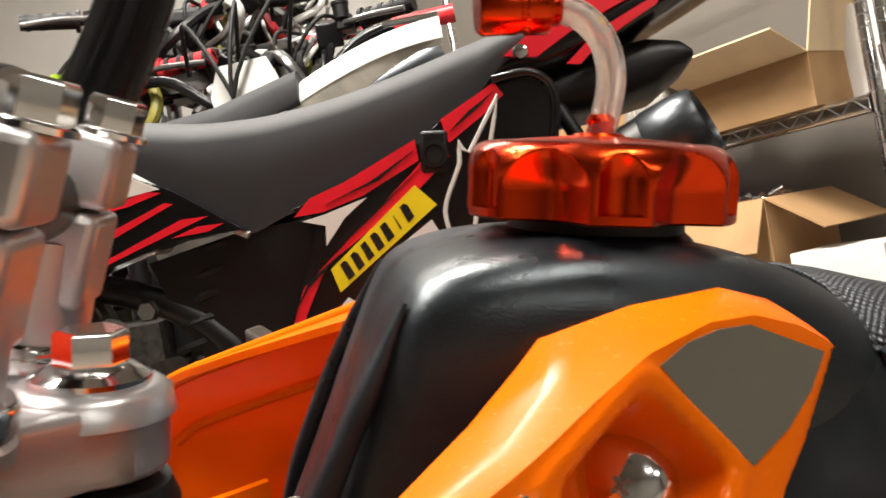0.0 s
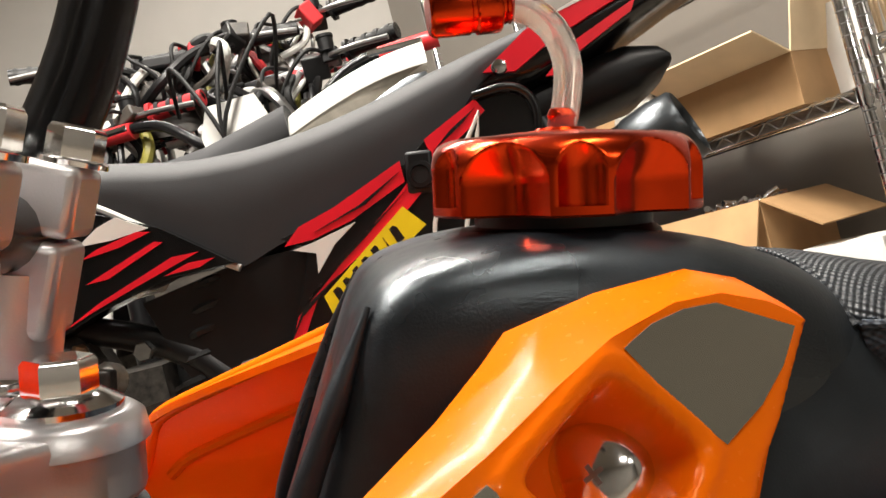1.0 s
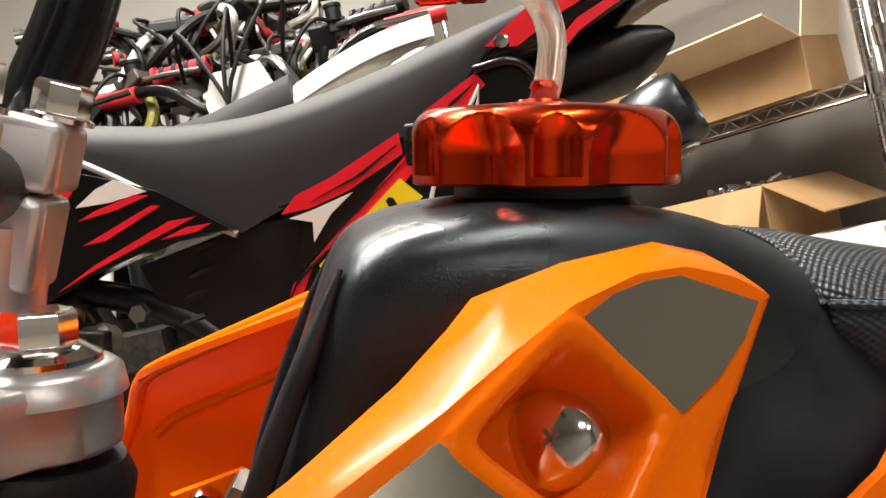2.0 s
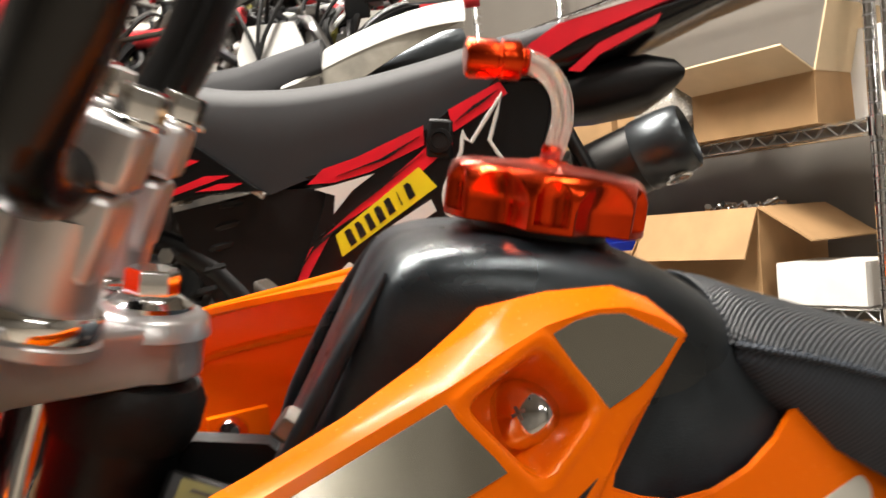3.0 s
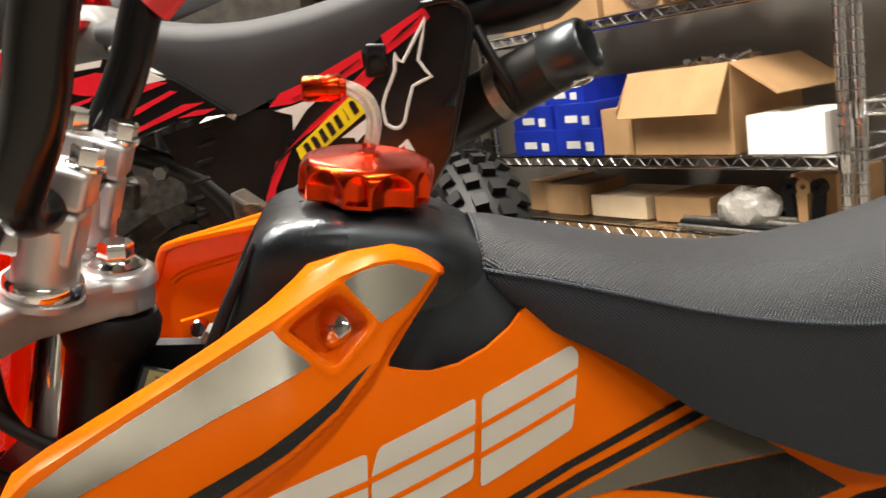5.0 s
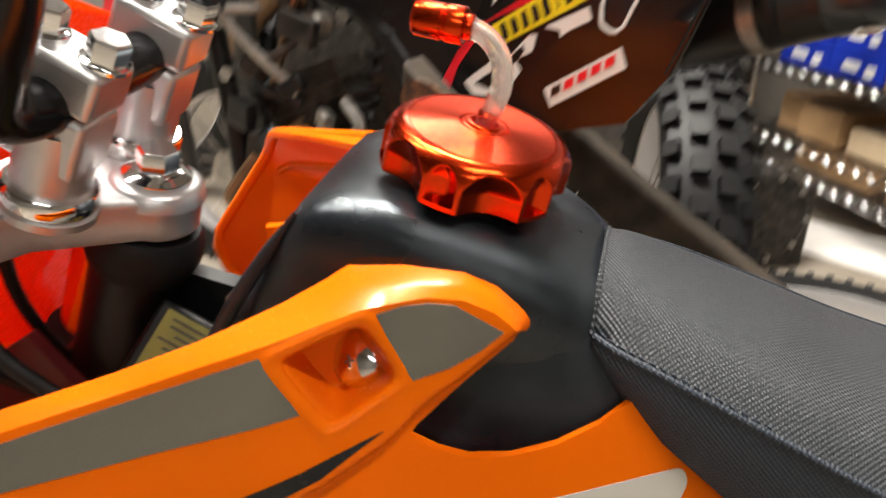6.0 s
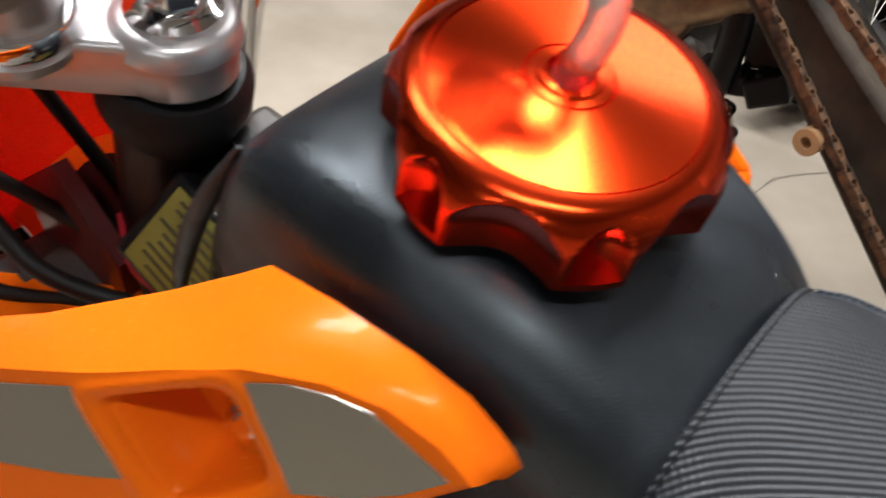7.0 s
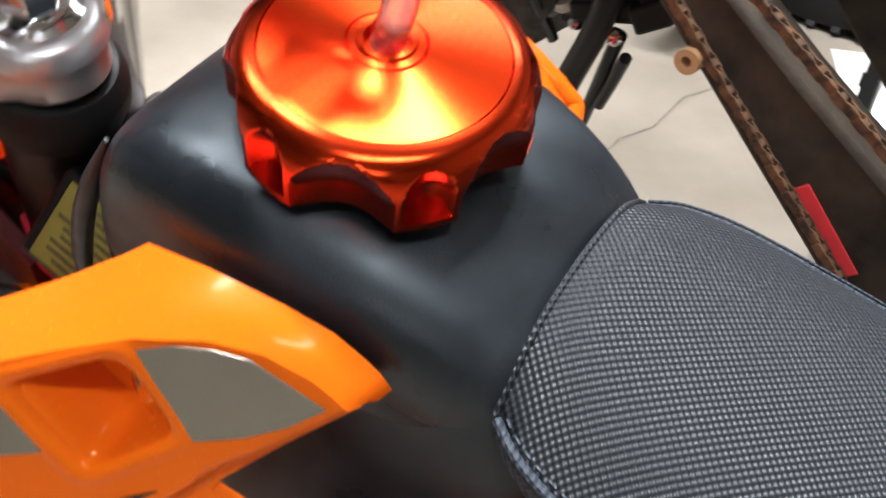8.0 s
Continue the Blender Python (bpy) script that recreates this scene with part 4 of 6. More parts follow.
def wheel(parent, at, r, wid, hub_r=0.03, name="wheel", turn=0):
    """A spoked wheel with a knobbly tyre; its axle along y."""
    m = Matrix.Translation(at) @ pose(0, 0, 0, 0, 0, turn) @ pose(0, 0, 0, 90, 0, 0)
    big = wid > 0.09
    tyre = part("tyre", lathe([(r - 0.05, -wid * 0.35), (r - 0.03, -wid * 0.5), (r - 0.012, -wid * 0.45), (r - 0.004, -wid * 0.2), (r - 0.003, 0), (r - 0.004, wid * 0.2), (r - 0.012, wid * 0.45), (r - 0.03, wid * 0.5), (r - 0.05, wid * 0.35)], 48, m), RUBBER, parent, "knobbly black tyre")
    knobs = bmesh.new()
    n = 34 if big else 46
    for k in range(n):
        for j, (off, size, tilt) in enumerate(((-0.40, 0.0105 + 0.006 * big, -38), (-0.14, 0.0115 + 0.006 * big, -8), (0.14, 0.0115 + 0.006 * big, 8), (0.40, 0.0105 + 0.006 * big, 38))):
            a = 2 * math.pi * (k + 0.5 * (j % 2)) / n
            rad = r - 0.001 - (0.009 if abs(off) > 0.3 else 0)
            mm = m @ Matrix.Rotation(a, 4, "Z") @ Matrix.Translation((rad, 0, off * wid)) @ pose(0, 0, 0, 0, -tilt, 0) @ Matrix.Diagonal((0.014, size * 1.05, size, 1))
            bmesh.ops.create_cube(knobs, size=1, matrix=mm)
    tagged(part("tread", knobs, RUBBER, tyre, "knobbly tread blocks", 0), kind="stuff")
    rim = part("rim", lathe([(r - 0.054, -wid * 0.3), (r - 0.046, -wid * 0.34), (r - 0.046, wid * 0.34), (r - 0.054, wid * 0.3), (r - 0.058, 0)], 48, m), ALLOY, parent)
    part("hub", lathe([(0.0, -wid * 0.5), (hub_r, -wid * 0.5), (hub_r * 0.6, -wid * 0.3), (hub_r * 0.6, wid * 0.3), (hub_r, wid * 0.5), (0.0, wid * 0.5)], 24, m), STEEL, parent)
    for k in range(18):
        a, s = 2 * math.pi * k / 18, (-1) ** k
        part("spoke", tube([m @ Vector((hub_r * math.cos(a), hub_r * math.sin(a), s * wid * 0.4)), m @ Vector(((r - 0.055) * math.cos(a + 0.4 * s), (r - 0.055) * math.sin(a + 0.4 * s), 0))], 0.0012, 6, straight=True), CHROME, rim)


wheel(bike, (-0.305, -0.003, -0.375), 0.17, 0.06)
wheel(bike, (0.46, 0.0, -0.375), 0.17, 0.07)
part("engine_top", join(box(0.15, 0.12, 0.07, (-0.135, -0.005, -0.235)), box(0.05, 0.07, 0.06, (-0.175, -0.02, -0.185), (0, 20, 0)), lathe([(0.0, 0), (0.02, 0), (0.02, 0.05), (0.0, 0.05)], 20, pose(-0.12, -0.04, -0.205))), DIRTY, bike, "dark greasy cylinder head")
part("head_bolt", hexhead(0.006, 0.008, pose(-0.15, -0.03, -0.198)), CHROME, bike)
part("red_bracket", panel([(-0.21, -0.13), (-0.17, -0.10), (-0.145, -0.13), (-0.16, -0.19), (-0.2, -0.2)], lambda x, z: -0.035, 0.006, 0.02), REDFRAME, bike)
part("engine", join(box(0.16, 0.11, 0.12, (0.0, 0, -0.35)), lathe([(0.0, 0), (0.05, 0), (0.05, 0.11), (0.0, 0.11)], 32, pose(-0.07, 0, -0.30, 0, -35, 0)), lathe([(0.0, -0.07), (0.055, -0.07), (0.06, -0.06), (0.06, 0.06), (0.055, 0.07), (0.0, 0.07)], 32, pose(0.03, 0, -0.35, 90, 0, 0))), ENGINE, bike, "dark dirty engine block")
part("air_filter", lathe([(0.0, 0), (0.03, 0), (0.032, 0.05), (0.0, 0.05)], 24, pose(0.09, 0.01, -0.2, 0, 70, 0)), RUBBER, bike)
part("under_panel", panel([(0.03, -0.16), (0.08, -0.165), (0.128, -0.183), (0.16, -0.203), (0.2, -0.212), (0.30, -0.222), (0.31, -0.30), (0.2, -0.32), (0.03, -0.25)], lambda x, z: -0.014 + 0.2 * (x - 0.1), 0.01, 0.02), DARK, bike)
for s in (-1, 1):
    part("swingarm", tube([(0.1, s * 0.045, -0.33), (0.28, s * 0.05, -0.36), (0.46, s * 0.045, -0.375)], 0.014, 16), ALLOY, bike)
part("side_stand", tube([(0.05, -0.06, -0.40), (0.03, -0.11, -0.47), (0.02, -0.16, -0.552)], 0.009, 12), STEEL, bike)
part("axle", tube([(-0.305, -0.085, -0.375), (-0.305, 0.08, -0.375)], 0.008, 12, straight=True), STEEL, bike)

# ---- red bike behind ----
RY = 0.68
red = thing("dirt_bike", Matrix.Translation(W(0, RY, Z0)), "red, black and white dirt bike with race stickers", "motorcycle")


def side(points, y, thick, material, name, parent, label="", fine=0.02, curve_by=0.0):
    """A sheet across x and z at the drawing's depth y."""
    pts = [(x, z - Z0) for x, z in points]
    return part(name, panel(pts, lambda x, z: y - RY + curve_by * x * x, thick, fine), material, parent, label)


seat2 = ((-0.275, 0.966, 0.946), (-0.262, 0.968, 0.937), (-0.234, 0.962, 0.917), (-0.200, 0.954, 0.891), (-0.178, 0.950, 0.874), (-0.155, 0.948, 0.858), (-0.124, 0.947, 0.866), (-0.072, 0.951, 0.880), (-0.015, 0.961, 0.900), (0.02, 0.969, 0.919), (0.05, 0.975, 0.945), (0.095, 0.982, 0.966))


def ridge_ring(x, top, bot):
    """A seat's section: upright sides, a soft ridge and a flat crown."""
    w = 0.060 - 0.1 * max(0, x)
    edge = min(0.020, (top - bot) * 0.5)
    half = [(1.0, bot), (1.02, (bot + top - edge) / 2), (1.0, top - edge), (0.96, top - edge * 0.72), (0.84, top - edge * 0.30), (0.62, top - edge * 0.08), (0.3, top)]
    return [(x, -w * u, z - Z0) for u, z in half] + [(x, w * u, z - Z0) for u, z in half[::-1]]


part("seat", loft([ridge_ring(*(v.x, v.y, v.z)) for v in curve(seat2, 4)]), SEATRED, red, "smooth dark grey vinyl seat", 50)
part("seat_edge_strip", tube([(-0.262, -0.0625, 0.937 - Z0), (-0.234, -0.0625, 0.917 - Z0), (-0.200, -0.0625, 0.891 - Z0), (-0.178, -0.0625, 0.874 - Z0), (-0.153, -0.0625, 0.857 - Z0)], 0.0028, 8), HOSEWHITE, red, "pale trim on the seat's edge")
pan = side([(-0.150, 0.742), (-0.136, 0.775), (-0.121, 0.803), (-0.103, 0.84), (-0.098, 0.858), (-0.115, 0.868), (-0.060, 0.879), (-0.018, 0.897), (-0.001, 0.909), (0.042, 0.928), (0.062, 0.929), (0.074, 0.922), (0.079, 0.903), (0.064, 0.852), (0.048, 0.80), (0.02, 0.76), (-0.048, 0.742)], 0.598, 0.06, GLOSSBLACK, "side_panel", red, "glossy black side number panel with stickers")
soften(pan, 0.003, 3)
side([(-0.148, 0.743), (-0.128, 0.785), (-0.115, 0.812), (-0.075, 0.842), (-0.028, 0.876), (-0.002, 0.897), (0.002, 0.884), (-0.022, 0.866), (-0.097, 0.824), (-0.120, 0.787), (-0.133, 0.744)], 0.5965, 0.002, RED, "red_stripe", pan, "red stripe film")
side([(-0.113, 0.862), (-0.100, 0.873), (-0.073, 0.880), (-0.020, 0.900), (-0.020, 0.885), (-0.063, 0.868), (-0.092, 0.862)], 0.5966, 0.002, RED, "red_stripe", pan, "red stripe film")
side([(0.000, 0.910), (0.041, 0.9285), (0.046, 0.919), (0.030, 0.908), (0.003, 0.893)], 0.5966, 0.002, RED, "red_stripe", pan, "red stripe film")
for pts in ([(-0.116, 0.813), (-0.085, 0.8375), (-0.045, 0.8645), (-0.078, 0.8438)], [(-0.105, 0.8225), (-0.06, 0.8535), (-0.02, 0.8795), (-0.055, 0.8548)], [(-0.128, 0.790), (-0.112, 0.811), (-0.080, 0.834), (-0.110, 0.8165)], [(-0.090, 0.8665), (-0.055, 0.877), (-0.022, 0.8925), (-0.05, 0.8765)], [(0.004, 0.900), (0.026, 0.9125), (0.040, 0.9225), (0.020, 0.912)]):
    side(pts, 0.5955, 0.001, BLACKFILM, "black_sliver", pan, "thin black streak in the red film")
side([(-0.108, 0.858), (-0.092, 0.860), (-0.060, 0.8665), (-0.078, 0.855), (-0.094, 0.838), (-0.092, 0.852)], 0.5964, 0.002, WHITEFILM, "white_flash", pan, "white flash film")
yst = side([(-0.0935, 0.8215), (-0.0255, 0.8685), (-0.0125, 0.8525), (-0.0895, 0.8045)], 0.5945, 0.002, YELLOWFILM, "yellow_sticker", pan, "bright yellow sticker with black maker's mark")
a, b = Vector((-0.0860, 0.8165)), Vector((-0.0235, 0.8580))
u = (b - a).normalized()
v = Vector((-u.y, u.x))
for k, (hgt, wid, cut) in enumerate(((0.0122, 0.0082, 0.3), (0.012, 0.0078, 0.5), (0.012, 0.0076, 0.1), (0.012, 0.0080, 0.4), (0.012, 0.0080, 0.2), (0.011, 0.0034, 0.0), (0.012, 0.0080, 0.45))):
    c = a + u * (0.0045 + k * 0.0096)
    q = [c - u * wid / 2 - v * hgt / 2, c + u * (wid / 2 - 0.002) - v * hgt / 2, c + u * (wid / 2) + v * hgt * (0.5 - cut * 0.5), c + u * (wid * 0.5 - 0.003 * cut) + v * hgt / 2, c - u * (wid / 2 - 0.003) + v * hgt / 2]
    side([tuple(p) for p in q], 0.594, 0.0006, BLACKFILM, "mark_bar", yst)
side([(-0.113, 0.776), (-0.085, 0.800), (-0.080, 0.796), (-0.062, 0.818), (-0.056, 0.819), (-0.058, 0.806), (-0.072, 0.798), (-0.066, 0.790), (-0.073, 0.778), (-0.088, 0.768), (-0.104, 0.766)], 0.5955, 0.002, WHITEFILM, "wing_mark", pan, "white wing-shaped mark")
side([(-0.104, 0.776), (-0.084, 0.792), (-0.066, 0.810), (-0.064, 0.806), (-0.080, 0.784), (-0.092, 0.773)], 0.5952, 0.0015, GLOSSBLACK, "wing_gap", pan)
side([(-0.050, 0.8255), (-0.018, 0.843), (-0.0145, 0.834), (-0.030, 0.825), (-0.037, 0.8195), (-0.038, 0.824)], 0.5955, 0.002, WHITEFILM, "wing_mark", pan, "small white mark")
star = [(-0.007, 0.832), (-0.008, 0.846), (-0.003, 0.859), (0.008, 0.878), (0.010, 0.893), (0.016, 0.884), (0.042, 0.919), (0.030, 0.884), (0.040, 0.868), (0.022, 0.862), (0.010, 0.832), (0.001, 0.827)]
part("star_outline", tube([(x, 0.5955 - RY, z - Z0) for x, z in star + star[:1]], 0.0016, 6, 2), WHITEFILM, pan, "white star-shaped outline")
stk = side([(-0.046, 0.779), (0.010, 0.8165), (0.016, 0.802), (-0.039, 0.7655)], 0.5955, 0.002, WHITEFILM, "white_sticker", pan, "white sticker with red bars")
for k in range(5):
    c = Vector((-0.036 + 0.0098 * k, 0.7785 + 0.0066 * k))
    side([tuple(c + Vector(p)) for p in ((-0.0035, -0.0055), (0.0035, -0.001), (0.0035, 0.0065), (-0.0035, 0.002))], 0.5948, 0.0006, RED if k else BLACKFILM, "mark_bar", stk)
mount = soften(part("panel_mount", box(0.020, 0.007, 0.030, (-0.008, 0.5985 - RY, 0.889 - Z0), (0, 8, 0)), DARK, red, "black mounting block with a deep hole"), 0.003, 3)
part("mount_rim", lathe([(0.0062, -0.001), (0.0098, -0.001), (0.0094, 0.0016), (0.0066, 0.0018)], 28, Matrix.Translation((-0.008, 0.5945 - RY, 0.887 - Z0)) @ pose(0, 0, 0, 90, 0, 0)), DARK, mount)
part("mount_hole", lathe([(0.0, 0), (0.0062, 0), (0.0062, 0.0006), (0.0, 0.0006)], 24, Matrix.Translation((-0.008, 0.5945 - RY, 0.887 - Z0)) @ pose(0, 0, 0, 90, 0, 0)), RUBBER, mount)
part("panel_edge", tube([(0.040, 0.594 - RY, 0.930 - Z0), (0.066, 0.594 - RY, 0.930 - Z0), (0.079, 0.596 - RY, 0.918 - Z0), (0.078, 0.596 - RY, 0.895 - Z0), (0.062, 0.598 - RY, 0.845 - Z0), (0.046, 0.600 - RY, 0.80 - Z0)], 0.0032, 10), GLOSSBLACK, red, "shiny rolled panel edge")
grey = side([(-0.186, 0.742), (-0.215, 0.80), (-0.232, 0.850), (-0.155, 0.862), (-0.090, 0.860), (-0.100, 0.842), (-0.126, 0.796), (-0.150, 0.742)], 0.622, 0.05, DARK, "air_box", red, "matt black air box")
soften(grey, 0.004, 3)
# tail
tail = []
for x, top, low, w in ((0.045, 0.960, 0.935, 0.030), (0.086, 0.979, 0.931, 0.036), (0.13, 0.990, 0.943, 0.036), (0.181, 0.999, 0.964, 0.034), (0.23, 1.006, 0.984, 0.030), (0.285, 1.010, 1.000, 0.020), (0.30, 1.009, 1.004, 0.010)):
    tail.append(squircle(x, w + 0.02, top - Z0, low - Z0, 0.6, 28))
tl = part("tail_fender", loft(tail), GLOSSBLACK, red, "black tail fender with red stripes and a painted white highlight", 60)
side([(0.052, 0.950), (0.088, 0.972), (0.15, 0.988), (0.25, 1.004), (0.24, 1.0), (0.17, 0.982), (0.105, 0.960), (0.075, 0.945)], 0.6195, 0.004, RED, "red_stripe", tl, "red stripe film", 0.01)
# thin white sheet: the highlight along the tail's top, put in as colour
side([(0.09, 0.9735), (0.15, 0.990), (0.27, 1.0075), (0.28, 1.006), (0.2, 0.995), (0.15, 0.986)], 0.6190, 0.004, WHITEFILM, "white_stripe", tl, "white stripe film", 0.01)
side([(0.095, 0.936), (0.12, 0.955), (0.17, 0.974), (0.165, 0.966), (0.12, 0.946), (0.105, 0.934)], 0.6190, 0.004, RED, "red_stripe", tl, "red stripe film", 0.01)
part("tail_bolt", lathe([(0.0, 0), (0.006, 0), (0.005, 0.003), (0.0, 0.004)], 20, Matrix.Translation((0.064, 0.612 - RY, 0.949 - Z0)) @ pose(0, 0, 0, 90, 0, 0)), CHROME, red)
inner = [squircle(x, 0.045, top - Z0, low - Z0, 0.7, 24) for x, top, low in ((0.07, 0.935, 0.90), (0.12, 0.948, 0.90), (0.16, 0.952, 0.905), (0.182, 0.945, 0.918), (0.188, 0.936, 0.925))]
part("inner_fender", loft(inner), DARK, red, "matt black inner fender", 60)
# silencer
S0, S1 = Vector((0.035, -0.012, 0.822 - Z0)), Vector((0.181, -0.075, 0.877 - Z0))
SD = (S1 - S0).normalized()
SMX = Matrix.Translation(S0) @ SD.to_track_quat("Z", "Y").to_matrix().to_4x4()
L = (S1 - S0).length
sil = part("silencer", lathe([(0.0, 0.0), (0.025, 0.0), (0.0285, 0.006), (0.0275, L - 0.036), (0.0, L - 0.036)], 40, SMX), SILENCER, red, "dull dark grey round silencer")
part("end_cap", lathe([(0.0275, L - 0.040), (0.0286, L - 0.038), (0.0280, L - 0.016), (0.0258, L - 0.002), (0.0238, L), (0.0222, L - 0.002), (0.0214, L - 0.03), (0.0, L - 0.03)], 40, SMX), ENDCAP, sil, "grey end cap with open outlet")
part("outlet", lathe([(0.0, L - 0.022), (0.0213, L - 0.022), (0.0213, L - 0.0205), (0.0, L - 0.0205)], 30, SMX), RUBBER, sil)
part("cap_port", lathe([(0.0, 0), (0.0105, 0), (0.0105, 0.002), (0.0075, 0.0022), (0.0072, 0.0), (0.0, -0.001)], 24, SMX @ Matrix.Translation((0, 0, L - 0.019)) @ pose(0, 0, 0, 0, 0, -100) @ Matrix.Translation((0.0270, 0, 0)) @ pose(0, 0, 0, 0, 90, 0)), CHROME, sil)
part("strap", lathe([(0.0278, L * 0.42), (0.0300, L * 0.42), (0.0300, L * 0.42 + 0.012), (0.0278, L * 0.42 + 0.012)], 40, SMX), STEEL, sil, "steel silencer strap")
part("strap_hanger", tube([(0.083, -0.066, 0.905 - Z0), (0.094, -0.072, 0.878 - Z0), (0.107, -0.072, 0.850 - Z0), (0.112, -0.066, 0.832 - Z0)], 0.0055, 10), DARK, red)
part("exhaust_pipe", tube([tuple(S0), (-0.02, -0.03, 0.80 - Z0), (-0.12, -0.05, 0.72 - Z0), (-0.22, -0.06, 0.66 - Z0), (-0.30, -0.04, 0.70 - Z0)], 0.017, 16), PIPE, red, "heat-stained exhaust pipe")
# tank and front cover
tk = [squircle(x, w, top - Z0, 0.86 - Z0, 0.6, 32) for x, w, top in ((-0.43, 0.03, 0.915), (-0.40, 0.048, 0.940), (-0.355, 0.058, 0.975), (-0.315, 0.060, 0.990), (-0.285, 0.055, 0.984), (-0.262, 0.045, 0.955), (-0.245, 0.04, 0.93))]
part("fuel_tank", loft(tk), SMOKED, red, "smoky grey plastic fuel tank", 60)
cap2 = part("fuel_cap", lathe([(0.0, 0), (0.023, 0), (0.0235, 0.004), (0.022, 0.015), (0.019, 0.017), (0.0, 0.017)], 36, Matrix.Translation((-0.362, 0.115, 1.000 - Z0))), REDCAP2, red, "red anodised fuel cap")
part("vent_hose", tube([(-0.362, 0.115, 1.014 - Z0), (-0.361, 0.115, 1.030 - Z0), (-0.359, 0.115, 1.042 - Z0), (-0.356, 0.115, 1.052 - Z0)], 0.010, 14), HIVIS, cap2, "yellow-green vent hose")
part("filler_neck", lathe([(0.0, -0.06), (0.03, -0.06), (0.02, 0.0), (0.0, 0.0)], 24, Matrix.Translation((-0.362, 0.105, 1.000 - Z0))), SMOKED, cap2)
fr = side([(-0.46, 0.86), (-0.44, 0.905), (-0.41, 0.925), (-0.385, 0.905), (-0.331, 0.918), (-0.267, 0.929), (-0.235, 0.916), (-0.201, 0.899), (-0.153, 0.861), (-0.20, 0.862), (-0.258, 0.850), (-0.330, 0.826), (-0.40, 0.77), (-0.44, 0.79)], 0.606, 0.02, GLOSSBLACK, "radiator_cover", red, "black radiator cover with red and white graphics", 0.02)
soften(fr, 0.003, 2)
GRAPHICS = (
    ("white_flash", WHITEFILM, [(-0.393, 0.905), (-0.364, 0.911), (-0.323, 0.920), (-0.269, 0.921), (-0.266, 0.927), (-0.317, 0.925), (-0.357, 0.918), (-0.393, 0.911)]),
    ("red_stripe", RED, [(-0.333, 0.9105), (-0.274, 0.9165), (-0.262, 0.912), (-0.279, 0.895), (-0.294, 0.898)]),
    ("red_stripe", RED, [(-0.336, 0.882), (-0.286, 0.891), (-0.282, 0.895), (-0.327, 0.887)]),
    ("logo_ground", WHITEFILM, [(-0.443, 0.883), (-0.394, 0.9035), (-0.335, 0.9105), (-0.332, 0.907), (-0.338, 0.889), (-0.335, 0.873), (-0.375, 0.864), (-0.446, 0.853)]),
    ("red_stripe", RED, [(-0.447, 0.847), (-0.370, 0.859), (-0.366, 0.843), (-0.402, 0.836), (-0.440, 0.835)]),
    ("white_flash", WHITEFILM, [(-0.262, 0.900), (-0.245, 0.910), (-0.230, 0.914), (-0.208, 0.9005), (-0.236, 0.8985)]),
    ("red_stripe", RED, [(-0.262, 0.890), (-0.248, 0.895), (-0.217, 0.900), (-0.207, 0.8975), (-0.233, 0.892)]),
    ("red_stripe", RED, [(-0.262, 0.872), (-0.206, 0.890), (-0.200, 0.888), (-0.245, 0.872)]),
    ("red_stripe", RED, [(-0.287, 0.843), (-0.255, 0.857), (-0.196, 0.876), (-0.176, 0.875), (-0.228, 0.861), (-0.262, 0.8515)]),
    ("red_stripe", RED, [(-0.205, 0.864), (-0.185, 0.869), (-0.166, 0.868), (-0.178, 0.864)]))
for nm, m, pts in GRAPHICS:
    side(pts, 0.6045, 0.002, m, nm, fr, {"red_stripe": "red stripe film", "white_flash": "white flash film", "logo_ground": "white ground of a red logo"}[nm], 0.03)
for k in range(4):
    x = -0.440 + 0.0265 * k
    for zz_ in (0.8915, 0.8785, 0.8670):
        b0, b1 = zz_ - 0.004 + 0.13 * (x + 0.440), zz_ - 0.004 + 0.13 * (x + 0.463)
        side([(x, b0), (x + 0.023, b1), (x + 0.0225, b1 - 0.0078), (x - 0.0005, b0 - 0.0078)], 0.603, 0.001, RED, "logo_bar", fr, "red logo bar")
wing = side([(-0.435, 0.915), (-0.40, 0.944), (-0.346, 0.957), (-0.283, 0.9665), (-0.285, 0.961), (-0.335, 0.945), (-0.37, 0.930), (-0.40, 0.905)], 0.616, 0.03, RED, "upper_cover", red, "red and white upper cover")
side([(-0.385, 0.948), (-0.346, 0.9565), (-0.290, 0.965), (-0.295, 0.960), (-0.345, 0.950)], 0.6145, 0.002, WHITEFILM, "white_flash", wing, "white flash film")
# running gear
wheel(red, (0.020, 0.29, 0.532 - Z0), 0.230, 0.095, 0.03, turn=-72)
wheel(red, (-0.74, 0.44, 0.480 - Z0), 0.180, 0.055)
for s in (-0.116, 0.058):
    arm_rows = ((-0.15, 0.794, 0.747), (-0.10, 0.752, 0.706), (-0.058, 0.723, 0.672), (0.02, 0.674, 0.606), (0.09, 0.634, 0.548), (0.17, 0.588, 0.482), (0.23, 0.550, 0.437))
    soften(part("swingarm", loft([[(x, s + dy, z - Z0) for dy, z in ((-0.009, t), (0.030, t), (0.030, b), (-0.009, b))] for x, t, b in arm_rows]), DUSTYARM, red, "dusty brown-black swingarm"), 0.004, 2, 50)
    part("fork_leg", tube([(-0.455, s + 0.01, 0.93 - Z0), (-0.74, s + 0.44, 0.48 - Z0)], 0.018, 18, straight=True), DARK, red)
part("tape_strip", box(0.062, 0.0015, 0.0095, (0.068, -0.1257, 0.592 - Z0), (0, 42, 0)), REDTAPE, red, "strip of red tape on the swingarm")
